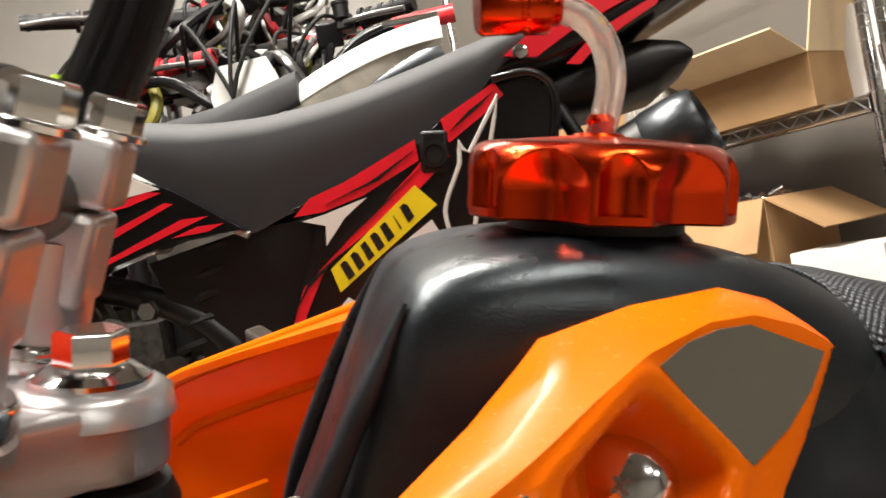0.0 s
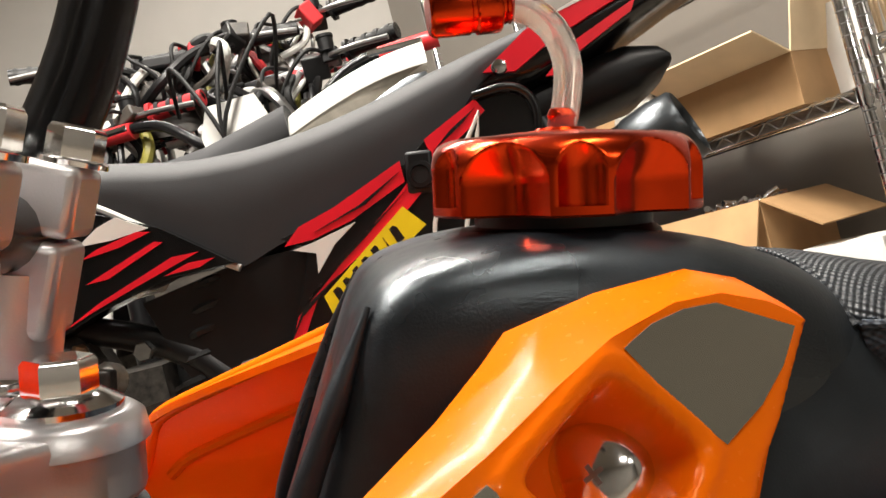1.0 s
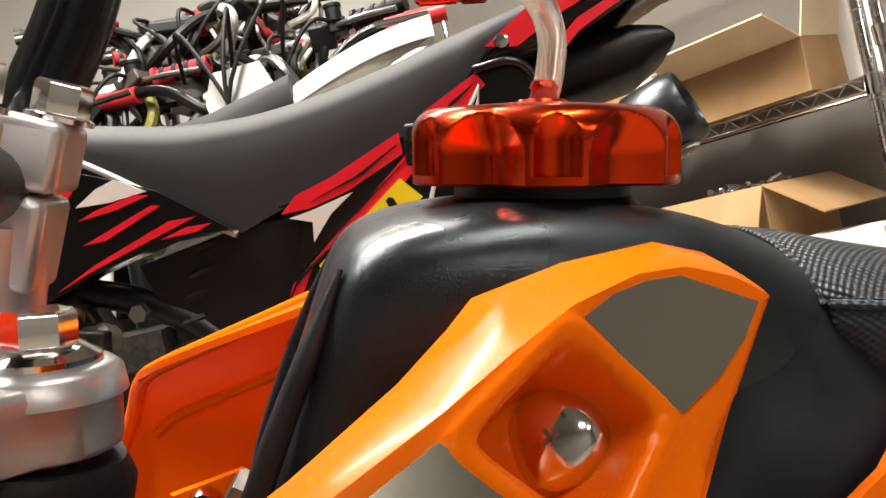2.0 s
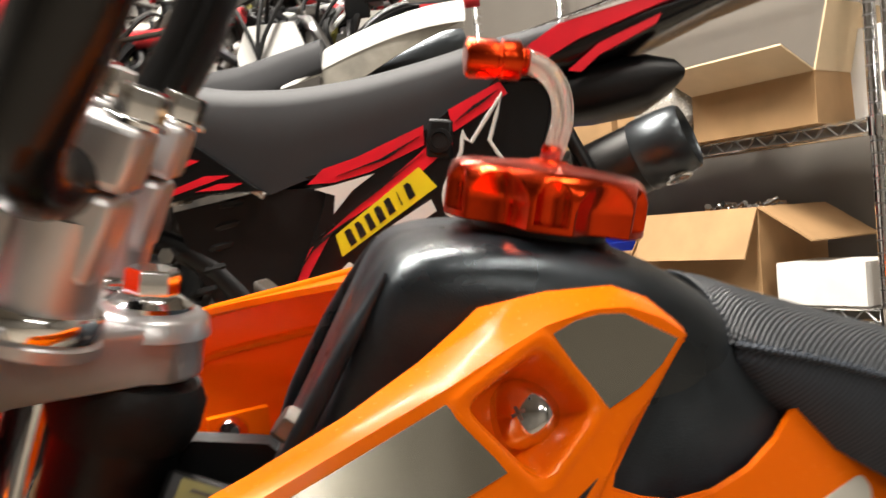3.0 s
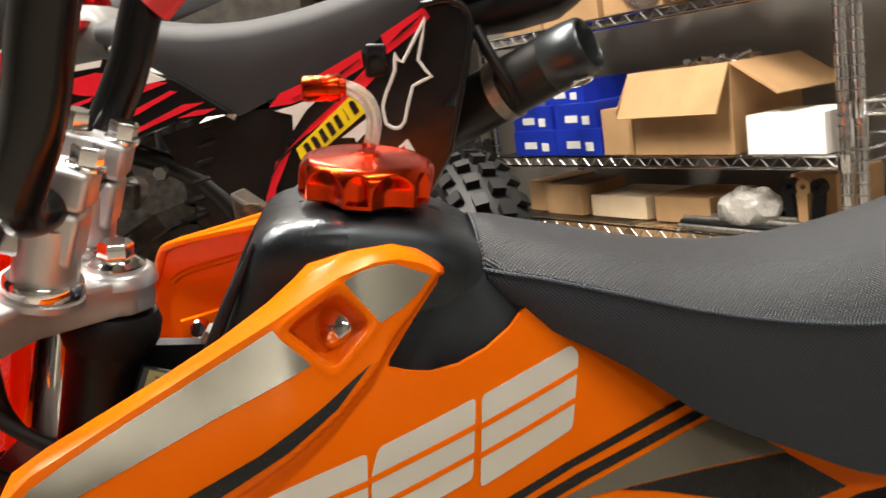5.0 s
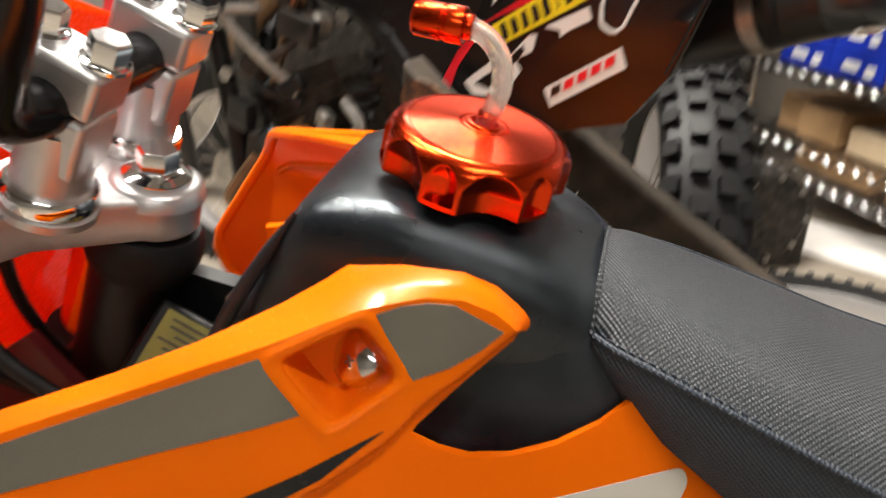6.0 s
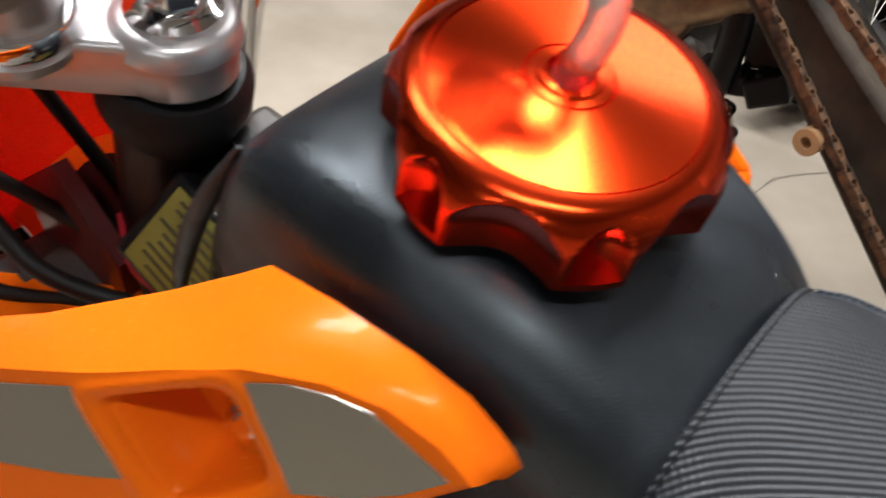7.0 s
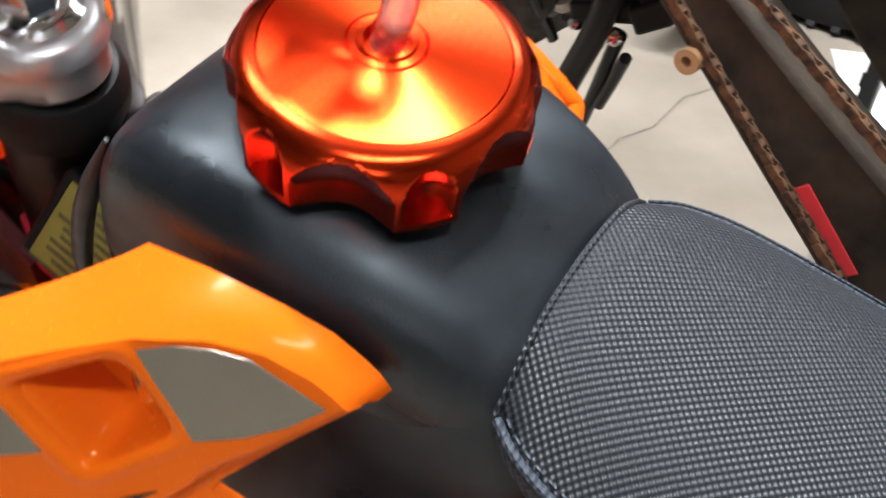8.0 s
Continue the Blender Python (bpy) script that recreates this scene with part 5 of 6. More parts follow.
front_s, rear_s = Vector((-0.130, -0.132, 0.768 - Z0)), Vector((0.215, -0.132, 0.525 - Z0))
part("front_sprocket", lathe([(0.0, -0.004), (0.014, -0.004), (0.014, 0.004), (0.0, 0.004)], 24, Matrix.Translation(front_s) @ pose(0, 0, 0, 90, 0, 0)), RUST, red)
part("rear_sprocket", lathe([(0.0, -0.003), (0.047, -0.003), (0.047, 0.003), (0.0, 0.003)], 40, Matrix.Translation(rear_s) @ pose(0, 0, 0, 90, 0, 0)), RUST, red)
dirn = (rear_s - front_s).normalized()
perp = Vector((-dirn.z, 0, dirn.x))
perp = perp if perp.z > 0 else -perp
for sgn in (1, -1):
    a, b = front_s + perp * sgn * 0.012, rear_s + perp * sgn * 0.048
    n = 46
    links = bmesh.new()
    ang = math.degrees(math.atan2(-(b - a).z, (b - a).x))
    for k in range(n):
        p = a.lerp(b, (k + 0.5) / n)
        bmesh.ops.create_cube(links, size=1, matrix=pose(p.x, p.y + (0.003 if k % 2 else 0.0018), p.z, 0, ang, 0) @ Matrix.Diagonal((0.0092, 0.0014, 0.0056, 1)))
        bmesh.ops.create_cube(links, size=1, matrix=pose(p.x, p.y - (0.003 if k % 2 else 0.0018), p.z, 0, ang, 0) @ Matrix.Diagonal((0.0092, 0.0014, 0.0056, 1)))
        bmesh.ops.create_cube(links, size=1, matrix=pose(p.x, p.y, p.z, 0, ang, 0) @ Matrix.Diagonal((0.0045, 0.006, 0.0050, 1)))
    tagged(part("chain_run", links, RUST, red, "rusty drive chain", 0), kind="stuff")
part("chain_roller", lathe([(0.0035, -0.005), (0.0080, -0.005), (0.0080, 0.005), (0.0035, 0.005)], 24, Matrix.Translation((-0.040, -0.135, 0.665 - Z0)) @ pose(0, 0, 0, 90, 0, 0)), CARD, red, "tan chain roller")
part("engine", join(box(0.15, 0.10, 0.10, (-0.285, 0.0, 0.63 - Z0), (0, 8, 0)), box(0.09, 0.09, 0.10, (-0.28, 0, 0.71 - Z0), (0, -25, 0)), lathe([(0.0, -0.062), (0.045, -0.062), (0.05, -0.055), (0.05, 0.055), (0.0, 0.055)], 28, Matrix.Translation((-0.245, 0, 0.63 - Z0)) @ pose(0, 0, 0, 90, 0, 0))), ENGINE, red, "dark oily engine block")
for k in range(6):
    part("cooling_fin", box(0.10, 0.10, 0.003, (-0.262 - 0.005 * k, 0, 0.68 + 0.012 * k - Z0), (0, -25, 0)), ENGINE, red)
part("carburettor", join(lathe([(0.0, 0), (0.022, 0), (0.022, 0.05), (0.0, 0.05)], 20, Matrix.Translation((-0.215, -0.03, 0.76 - Z0)) @ pose(0, 0, 0, 0, 80, 0)), box(0.03, 0.03, 0.045, (-0.19, -0.03, 0.745 - Z0))), ENGINE, red)
part("shock_spring", tube([(-0.235 + 0.014 * math.cos(t * 0.8) + 0.0045 * t * 0.2, -0.045 + 0.014 * math.sin(t * 0.8), 0.72 + 0.0022 * t - Z0) for t in range(64)], 0.0034, 6, 1), RUBBER, red, "black coil spring")

# hoses, brackets and bolts crowded round the engine
rnd2 = random.Random(11)
for k in range(34):
    x, y, z = rnd2.uniform(-0.36, -0.19), rnd2.uniform(-0.075, -0.03), rnd2.uniform(0.62, 0.83) - Z0
    m_ = rnd2.choice((ENGINE, STEEL, DARK, PIPE, DIRTY, ENDCAP))
    kind_ = k % 4
    if kind_ == 0:
        part("hose", tube([(x, y, z), (x + rnd2.uniform(-0.04, 0.04), y - 0.015, z + rnd2.uniform(-0.04, 0.02)), (x + rnd2.uniform(-0.06, 0.06), y, z - rnd2.uniform(0.03, 0.08))], rnd2.uniform(0.003, 0.006), 8), m_, red)
    elif kind_ == 1:
        soften(part("bracket", box(rnd2.uniform(0.015, 0.045), 0.012, rnd2.uniform(0.012, 0.035), (x, y, z), (0, rnd2.uniform(-50, 50), rnd2.uniform(-30, 30))), m_, red), 0.002)
    elif kind_ == 2:
        part("engine_bolt", hexhead(rnd2.uniform(0.005, 0.008), 0.008, pose(x, y - 0.01, z, 90, 0, 0)), CHROME, red)
    else:
        q = rnd2.uniform(0.008, 0.018)
        part("boss", lathe([(0.0, -0.01), (q, -0.01), (q, 0.008), (q * 0.7, 0.013), (0.0, 0.013)], 18, pose(x, y, z, 90 + rnd2.uniform(-30, 30), rnd2.uniform(-30, 30), 0)), m_, red)
part("frame_rail", tube([(-0.43, -0.03, 0.90 - Z0), (-0.38, -0.04, 0.72 - Z0), (-0.33, -0.045, 0.56 - Z0), (-0.18, -0.05, 0.545 - Z0)], 0.011, 12), DARK, red)
part("frame_rail", tube([(-0.40, -0.04, 0.88 - Z0), (-0.2, -0.05, 0.80 - Z0), (-0.15, -0.055, 0.66 - Z0), (-0.18, -0.05, 0.545 - Z0)], 0.011, 12), DARK, red)
# folded foot peg and side stand on their bracket
peg = soften(part("foot_peg", join(box(0.074, 0.020, 0.017, (-0.150, -0.038, 0.624 - Z0), (0, -14, 12)), box(0.030, 0.026, 0.022, (-0.122, -0.036, 0.632 - Z0), (0, -30, 20)), box(0.020, 0.018, 0.030, (-0.186, -0.036, 0.612 - Z0), (0, 10, 0))), DARK, red, "black folding foot peg"), 0.003)
for k in range(4):
    part("peg_tooth", box(0.004, 0.020, 0.006, (-0.176 + 0.016 * k, -0.038, 0.628 + 0.004 * k - Z0), (0, -14, 12)), DARK, peg)
part("peg_bolt", lathe([(0.0, 0), (0.0052, 0), (0.0045, 0.003), (0.0, 0.004)], 18, Matrix.Translation((-0.178, -0.052, 0.606 - Z0)) @ pose(0, 0, 0, 70, 0, 0)), CHROME, peg)
stand = part("kick_stand", tube([(-0.143, -0.042, 0.606 - Z0), (-0.162, -0.022, 0.560 - Z0), (-0.196, 0.014, 0.478 - Z0)], 0.0062, 12), DARK, red, "black folded side stand")
part("stand_leg", tube([(-0.136, -0.038, 0.588 - Z0), (-0.150, -0.024, 0.558 - Z0), (-0.170, -0.006, 0.516 - Z0)], 0.0052, 12), DARK, stand)
part("pivot_bolt", lathe([(0.0, 0), (0.0075, 0), (0.0062, 0.004), (0.0, 0.0055)], 20, Matrix.Translation((-0.143, -0.050, 0.608 - Z0)) @ pose(0, 0, 0, 70, 0, 0)), CHROME, stand)
soften(part("stand_bracket", box(0.070, 0.030, 0.034, (-0.122, -0.016, 0.660 - Z0), (0, -20, 0)), DIRTY, red), 0.004)
part("handlebar", tube([(-0.47, -0.30, 1.10 - Z0), (-0.46, -0.18, 1.09 - Z0), (-0.455, -0.06, 1.03 - Z0), (-0.455, 0.06, 1.03 - Z0), (-0.46, 0.18, 1.09 - Z0), (-0.47, 0.3, 1.10 - Z0)], 0.011, 14), BARBLACK, red, "black handlebar")
part("crossbar_pad", tube([(-0.452, -0.10, 1.07 - Z0), (-0.452, 0.1, 1.07 - Z0)], 0.02, 16, straight=True), RED, red, "red crossbar pad")


# ---- further bikes ----
def small_bike(m, body, accent, label, wheel_r=0.24, rear=-0.12):
    """A whole dirt bike seen in pieces behind the others."""
    b = thing("dirt_bike", m, label, "motorcycle", "bikes stored at the back")
    wheel(b, (rear, 0.0, wheel_r), wheel_r, 0.07, 0.075)
    part("sprocket", lathe([(0.03, -0.004), (0.11, -0.004), (0.11, 0.004), (0.03, 0.004)], 32, Matrix.Translation((rear, -0.04, wheel_r)) @ pose(0, 0, 0, 90, 0, 0)), DIRTY, b)
    part("shock_body", tube([(-0.38, 0.0, 0.66), (-0.42, 0.0, 0.34)], 0.032, 16, straight=True), RUBBER, b)
    part("exhaust_pipe", tube([(-0.62, -0.06, 0.44), (-0.72, -0.08, 0.30), (-0.5, -0.09, 0.22), (-0.3, 0.07, 0.5), (-0.2, 0.085, 0.66)], 0.022, 14), PIPE, b)
    wheel(b, (-1.0, 0.0, wheel_r), wheel_r, 0.06)
    fd = []
    for k in range(11):
        t = k / 10
        fd.append([(-0.26 + 0.27 * t, 0.05 * u * (1 - 0.5 * t), 0.70 + 0.085 * math.sin(1.5 * t) - 0.03 * u * u + (0.0 if w else -0.006)) for u, w in ((-1, 1), (-0.5, 1), (0, 1), (0.5, 1), (1, 1), (1, 0), (0.5, 0), (0, 0), (-0.5, 0), (-1, 0))])
    tail_ = part("rear_fender", loft(fd), body, b, "", 60)
    # added strip below the fender; its grey stands for the shaded underside
    skirt = []
    for k in range(9):
        t = k / 8
        yy, top = -0.05 * (1 - 0.5 * t), 0.67 + 0.085 * math.sin(1.5 * t)
        drop = 0.060 * (1 - t) ** 0.8 + 0.002
        skirt.append([(-0.26 + 0.27 * t, yy, top), (-0.25 + 0.26 * t, yy + 0.006, top - drop), (-0.25 + 0.26 * t, yy + 0.011, top - drop), (-0.26 + 0.27 * t, yy + 0.005, top)])
    part("shaded_underside", loft(skirt), SHADEDWHITE, tail_, "grey strip painted as the fender's shaded underside", 30)
    part("seat", loft([squircle(x, 0.05, top, low, 0.6, 24) for x, top, low in ((-0.62, 0.72, 0.66), (-0.5, 0.69, 0.60), (-0.32, 0.71, 0.63), (-0.2, 0.74, 0.68))]), SEATRED, b)
    part("fuel_tank", loft([squircle(x, w, top, 0.55, 0.6, 24) for x, w, top in ((-0.82, 0.04, 0.68), (-0.76, 0.07, 0.74), (-0.66, 0.07, 0.75), (-0.58, 0.05, 0.70))]), DARK, b)
    part("side_panel", panel([(-0.42, 0.48), (-0.44, 0.62), (-0.2, 0.68), (-0.22, 0.55)], lambda x, z: -0.07, 0.14, 0.05), DIRTY, b)
    part("engine", join(box(0.22, 0.14, 0.18, (-0.55, 0, 0.34)), box(0.12, 0.12, 0.16, (-0.62, 0, 0.48), (0, -20, 0))), ENGINE, b)
    part("swingarm", tube([(rear - 0.33, -0.05, 0.32), (rear, -0.055, wheel_r)], 0.018, 12, straight=True), ALLOY, b)
    part("swingarm", tube([(rear - 0.33, 0.05, 0.32), (rear, 0.055, wheel_r)], 0.018, 12, straight=True), ALLOY, b)
    for s in (-0.07, 0.07):
        part("fork_leg", tube([(-0.84, s, 0.80), (-1.0, s, wheel_r)], 0.018, 14, straight=True), accent, b)
    part("front_fender", loft([[(-1.22 + 0.45 * t, 0.05 * u, 0.56 + 0.05 * math.sin(3 * t) - 0.02 * u * u - (0 if w else 0.005)) for u, w in ((-1, 1), (0, 1), (1, 1), (1, 0), (0, 0), (-1, 0))] for t in (0, 0.25, 0.5, 0.75, 1)]), body, b)
    hb = part("handlebar", tube([(-0.80, -0.36, 0.95), (-0.82, -0.2, 0.94), (-0.84, -0.08, 0.86), (-0.84, 0.08, 0.86), (-0.82, 0.2, 0.94), (-0.80, 0.36, 0.95)], 0.011, 12), BARBLACK, b)
    for s in (-1, 1):
        part("grip", tube([(-0.80, s * 0.36, 0.95), (-0.812, s * 0.25, 0.945)], 0.017, 14, straight=True), accent, hb)
        part("lever", tube([(-0.86, s * 0.24, 0.94), (-0.88, s * 0.34, 0.93)], 0.006, 8, straight=True), CHROME, hb)
    part("number_plate", panel([(-0.045, 0.74), (0.045, 0.74), (0.065, 0.86), (0.045, 0.91), (-0.045, 0.91), (-0.065, 0.86)], lambda x, z: 0.0, 0.004, 0.05), body, b).matrix_local = Matrix.Translation((-0.94 * U, 0, 0)) @ pose(0, 0, 0, 0, 0, -90)
    so, sn = Vector((-0.22, 0.085, 0.66)), Vector((0.012, 0.085, 0.742))
    mm = Matrix.Translation(so) @ (sn - so).to_track_quat("Z", "Y").to_matrix().to_4x4()
    ln = (sn - so).length
    part("silencer", lathe([(0.0, 0), (0.034, 0), (0.038, 0.01), (0.038, ln - 0.03), (0.034, ln), (0.02, ln), (0.02, ln - 0.02), (0.0, ln - 0.02)], 28, mm), ENDCAP, b)
    for k in range(3):
        part("control_cable", tube([(-0.82, 0.15 - 0.1 * k, 0.94), (-0.92, 0.1 - 0.1 * k, 1.0 + 0.02 * k), (-0.95, 0.02, 0.85), (-0.86, 0.0, 0.65)], 0.004, 8), RUBBER, b)
    return b


small_bike(Matrix.Translation(W(-0.018, 1.46, Z0)) @ pose(0, 0, 0, 3, 0, 4) @ Matrix.Scale(1.17, 4), WHITEPL, REDPL, "white dirt bike with a grey silencer, behind the red one", 0.255, -0.20)
small_bike(Matrix.Translation(W(-0.25, 2.36, Z0)) @ pose(0, 0, 0, 0, 0, 84), WHITEPL, REDPL, "white and red dirt bike standing near the wall", 0.25)
small_bike(Matrix.Translation(W(-0.06, 2.78, Z0)) @ pose(0, 0, 0, 0, 0, 80), REDPL, DARK, "red dirt bike with black forks near the wall", 0.25)

small_bike(Matrix.Translation(W(-0.80, 2.55, Z0)) @ pose(0, 0, 0, 0, 0, 88), REDPL, WHITEPL, "red dirt bike with white forks standing near the wall", 0.25)

# a spare engine on the floor behind the red bike


def spare_engine(x, y, turn):
    spare = thing("spare_engine", Matrix.Translation(W(x, y, Z0)) @ pose(0, 0, 0, 0, 0, turn), "greasy dark spare engine lying on the floor", "engine", "engines on the floor")
    block = part("crankcase", join(box(0.34, 0.20, 0.16, (0, 0, 0.08)), lathe([(0.0, -0.12), (0.085, -0.12), (0.095, -0.11), (0.095, 0.11), (0.085, 0.12), (0.0, 0.12)], 36, pose(0.06, 0, 0.11, 90, 0, 0)), lathe([(0.0, -0.115), (0.06, -0.115), (0.066, -0.1), (0.066, 0.1), (0.0, 0.1)], 36, pose(-0.11, 0, 0.12, 90, 0, 0))), ENGINE, spare, "", 40)
    soften(block, 0.006, 2)
    part("cylinder", join(box(0.11, 0.11, 0.14, (-0.12, 0, 0.22), (0, -20, 0)), lathe([(0.0, 0), (0.03, 0), (0.03, 0.05), (0.0, 0.05)], 20, pose(-0.16, -0.05, 0.25, 70, 0, 0))), ENGINE, spare)
    for k in range(7):
        part("cooling_fin", box(0.135, 0.135, 0.004, (-0.105 - 0.006 * k, 0, 0.175 + 0.017 * k), (0, -20, 0)), ENGINE, spare)
    for k in range(9):
        a_ = 2 * math.pi * k / 9
        part("case_bolt", hexhead(0.006, 0.008, pose(0.06 + 0.082 * math.cos(a_), -0.12, 0.11 + 0.082 * math.sin(a_), 90, 0, 0)), STEEL, spare)


spare_engine(0.0, 1.66, 35)
spare_engine(-0.22, 1.72, 100)
spare_engine(-0.10, 2.0, 60)
for k, (x, y, r) in enumerate(((0.255, 1.23, 0.240),)):
    tyre_pile = thing("loose_tyre", Matrix.Translation(W(x, y, Z0) + Vector((0, 0, 0.036 * U))) @ pose(0, 0, 0, 90, 0, 20 * k), "knobbly dirt bike tyre on its rim lying on the floor", "tyre")
    wheel(tyre_pile, (0, 0, 0), r, 0.064)

# crowded bars of the stored bikes
FRONTS = ((-0.75, 1.62, 1.235, 4, REDGRIP, WHITEPL), (-0.34, 1.70, 1.265, -10, DARK, WHITEPL), (-0.56, 1.76, 1.39, 16, DARK, DIRTY), (-0.38, 1.90, 1.43, -6, DARK, DIRTY), (-0.92, 1.98, 1.33, -12, DARK, DIRTY), (-0.46, 1.98, 1.36, 24, REDGRIP, DIRTY), (-0.66, 2.12, 1.47, -10, DARK, DIRTY))


ra = random.Random(23)


def bar_end(x, y, z, turn, grip, card):
    """A loose steering assembly: bar, grips, levers, clamp, fork tops, cables and a number plate."""
    b = thing("steering_assembly", Matrix.Translation(W(x, y, z)) @ pose(0, 0, 0, 0, 0, turn), "dirt bike bars with grips and levers on two forks", "handlebar", "bars of the stored bikes")
    bar_ = part("bar", tube([(-0.30, -0.02, 0.05), (-0.17, 0, 0.045), (-0.07, 0, 0.0), (0.07, 0, 0.0), (0.17, 0, 0.045), (0.30, -0.02, 0.05)], 0.011, 12), BARBLACK, b, "black bar")
    for s in (-1, 1):
        part("grip", tube([(s * 0.30, -0.02, 0.05), (s * 0.19, -0.003, 0.047)], 0.0165, 14, straight=True), grip, bar_, "ribbed rubber grip")
        for k in range(4):
            part("grip_rib", tube([(s * (0.29 - 0.026 * k), -0.0185 + 0.004 * k, 0.0497), (s * (0.281 - 0.026 * k), -0.017 + 0.004 * k, 0.0494)], 0.0180, 14, straight=True), RUBBER, bar_, "black grip rib")
        part("end_flange", tube([(s * 0.195, -0.003, 0.047), (s * 0.187, -0.002, 0.046)], 0.024, 16, straight=True), grip, bar_)
        part("lever", tube([(s * 0.16, -0.035, 0.04), (s * 0.22, -0.06, 0.035), (s * 0.29, -0.065, 0.03)], 0.0058, 8), CHROMEDULL, bar_, "bare metal lever")
        soften(part("perch", box(0.036, 0.045, 0.03, (s * 0.155, -0.015, 0.042), (0, 0, 12 * s)), DARK, bar_), 0.004)
        fork = part("fork_tube", tube([(s * 0.075, 0.02, -0.005), (s * 0.075, 0.0, -0.34)], 0.019, 16, straight=True), CHROMEDULL if s < 0 else DARK, b, "fork tube")
        part("fork_cap", lathe([(0.0, 0), (0.019, 0), (0.016, 0.008), (0.0, 0.009)], 18, pose(s * 0.075, 0.02, -0.005)), REDPL, fork)
        part("fork_foot", tube([(s * 0.075, 0.0, -0.34), (s * 0.075, -0.03, -(z - Z0) + 0.001)], 0.024, 16, straight=True), DARK, fork)
    soften(part("top_clamp", box(0.20, 0.06, 0.022, (0, 0.02, -0.03)), ALLOY, b), 0.006)
    soften(part("bar_pad", box(0.12, 0.04, 0.036, (0, 0, 0.03)), grip, b), 0.01, 3)
    part("number_plate", panel([(-0.06, -0.15), (0.055, -0.15), (0.07, -0.07), (0.045, -0.02), (-0.045, -0.02), (-0.07, -0.07)], lambda u, w: -0.06 + 3 * u * u, 0.003, 0.02), card, b, "number plate")
    for k in range(3):
        part("control_cable", tube([((0.16 - 0.1 * k), -0.02, 0.045), (0.12 - 0.09 * k, -0.07, 0.05 - 0.01 * k), (0.05 - 0.03 * k, -0.07, -0.03), (0.02 - 0.02 * k, -0.03, -0.14)], 0.0042, 8), RUBBER, b)
    part("brake_reservoir", lathe([(0.0, 0), (0.016, 0), (0.016, 0.026), (0.018, 0.027), (0.018, 0.033), (0.0, 0.034)], 18, pose(0.155, -0.03, 0.05)), DARK, b)
    # hoses, clips and fittings crowded round the clamp
    for k in range(22):
        m_ = ra.choice((RUBBER, RUBBER, DARK, DARK, ENGINE, CHROMEDULL, STEEL, ALLOY, HOSEWHITE, YELLOWLABEL, REDGRIP, DIRTY))
        x0, x1 = ra.uniform(-0.17, 0.17), ra.uniform(-0.12, 0.12)
        y0, y1 = ra.uniform(-0.055, 0.04), ra.uniform(-0.05, 0.04)
        a0, a1 = Vector((x0, y0, 0.045 * min(1, abs(x0) / 0.17))), Vector((x1, y1, -ra.uniform(0.04, 0.20)))
        mid = a0.lerp(a1, 0.5) + Vector((ra.uniform(-0.07, 0.07), ra.uniform(-0.08, 0.0), ra.uniform(-0.04, 0.035)))
        part("hose", tube([tuple(a0), tuple(a0.lerp(mid, 0.5) + Vector((0, 0, 0.02))), tuple(mid), tuple(a1)], ra.uniform(0.004, 0.012), 8), m_, b)
        if k % 2:
            soften(part("fitting", box(ra.uniform(0.025, 0.065), ra.uniform(0.02, 0.05), ra.uniform(0.02, 0.055), tuple(a0), (ra.uniform(-40, 40), ra.uniform(-40, 40), 20 * k)), ra.choice((DARK, DARK, STEEL, DIRTY, REDGRIP, ENGINE)), b), 0.004)
        else:
            q = ra.uniform(0.012, 0.032)
            part("fitting", lathe([(0.0, -0.02), (q, -0.02), (q, 0.01), (q * 0.7, 0.016), (0.0, 0.016)], 16, pose(*a1, ra.uniform(-60, 60), ra.uniform(-60, 60), 0)), ra.choice((DARK, CHROMEDULL, ENGINE, ALLOY, DIRTY)), b)
    return b


for x, y, z, turn, grip, card in FRONTS:
    bar_end(x, y, z, turn, grip, card)

# ---- wire shelf ----
SHELF = Matrix.Translation(W(0.658, 1.384, Z0)) @ pose(0, 0, 0, 0, 0, math.degrees(math.atan2(-0.787, 0.617)))
# local: x runs back along the front edge (negative), y away from the aisle
DEPTH = 0.30


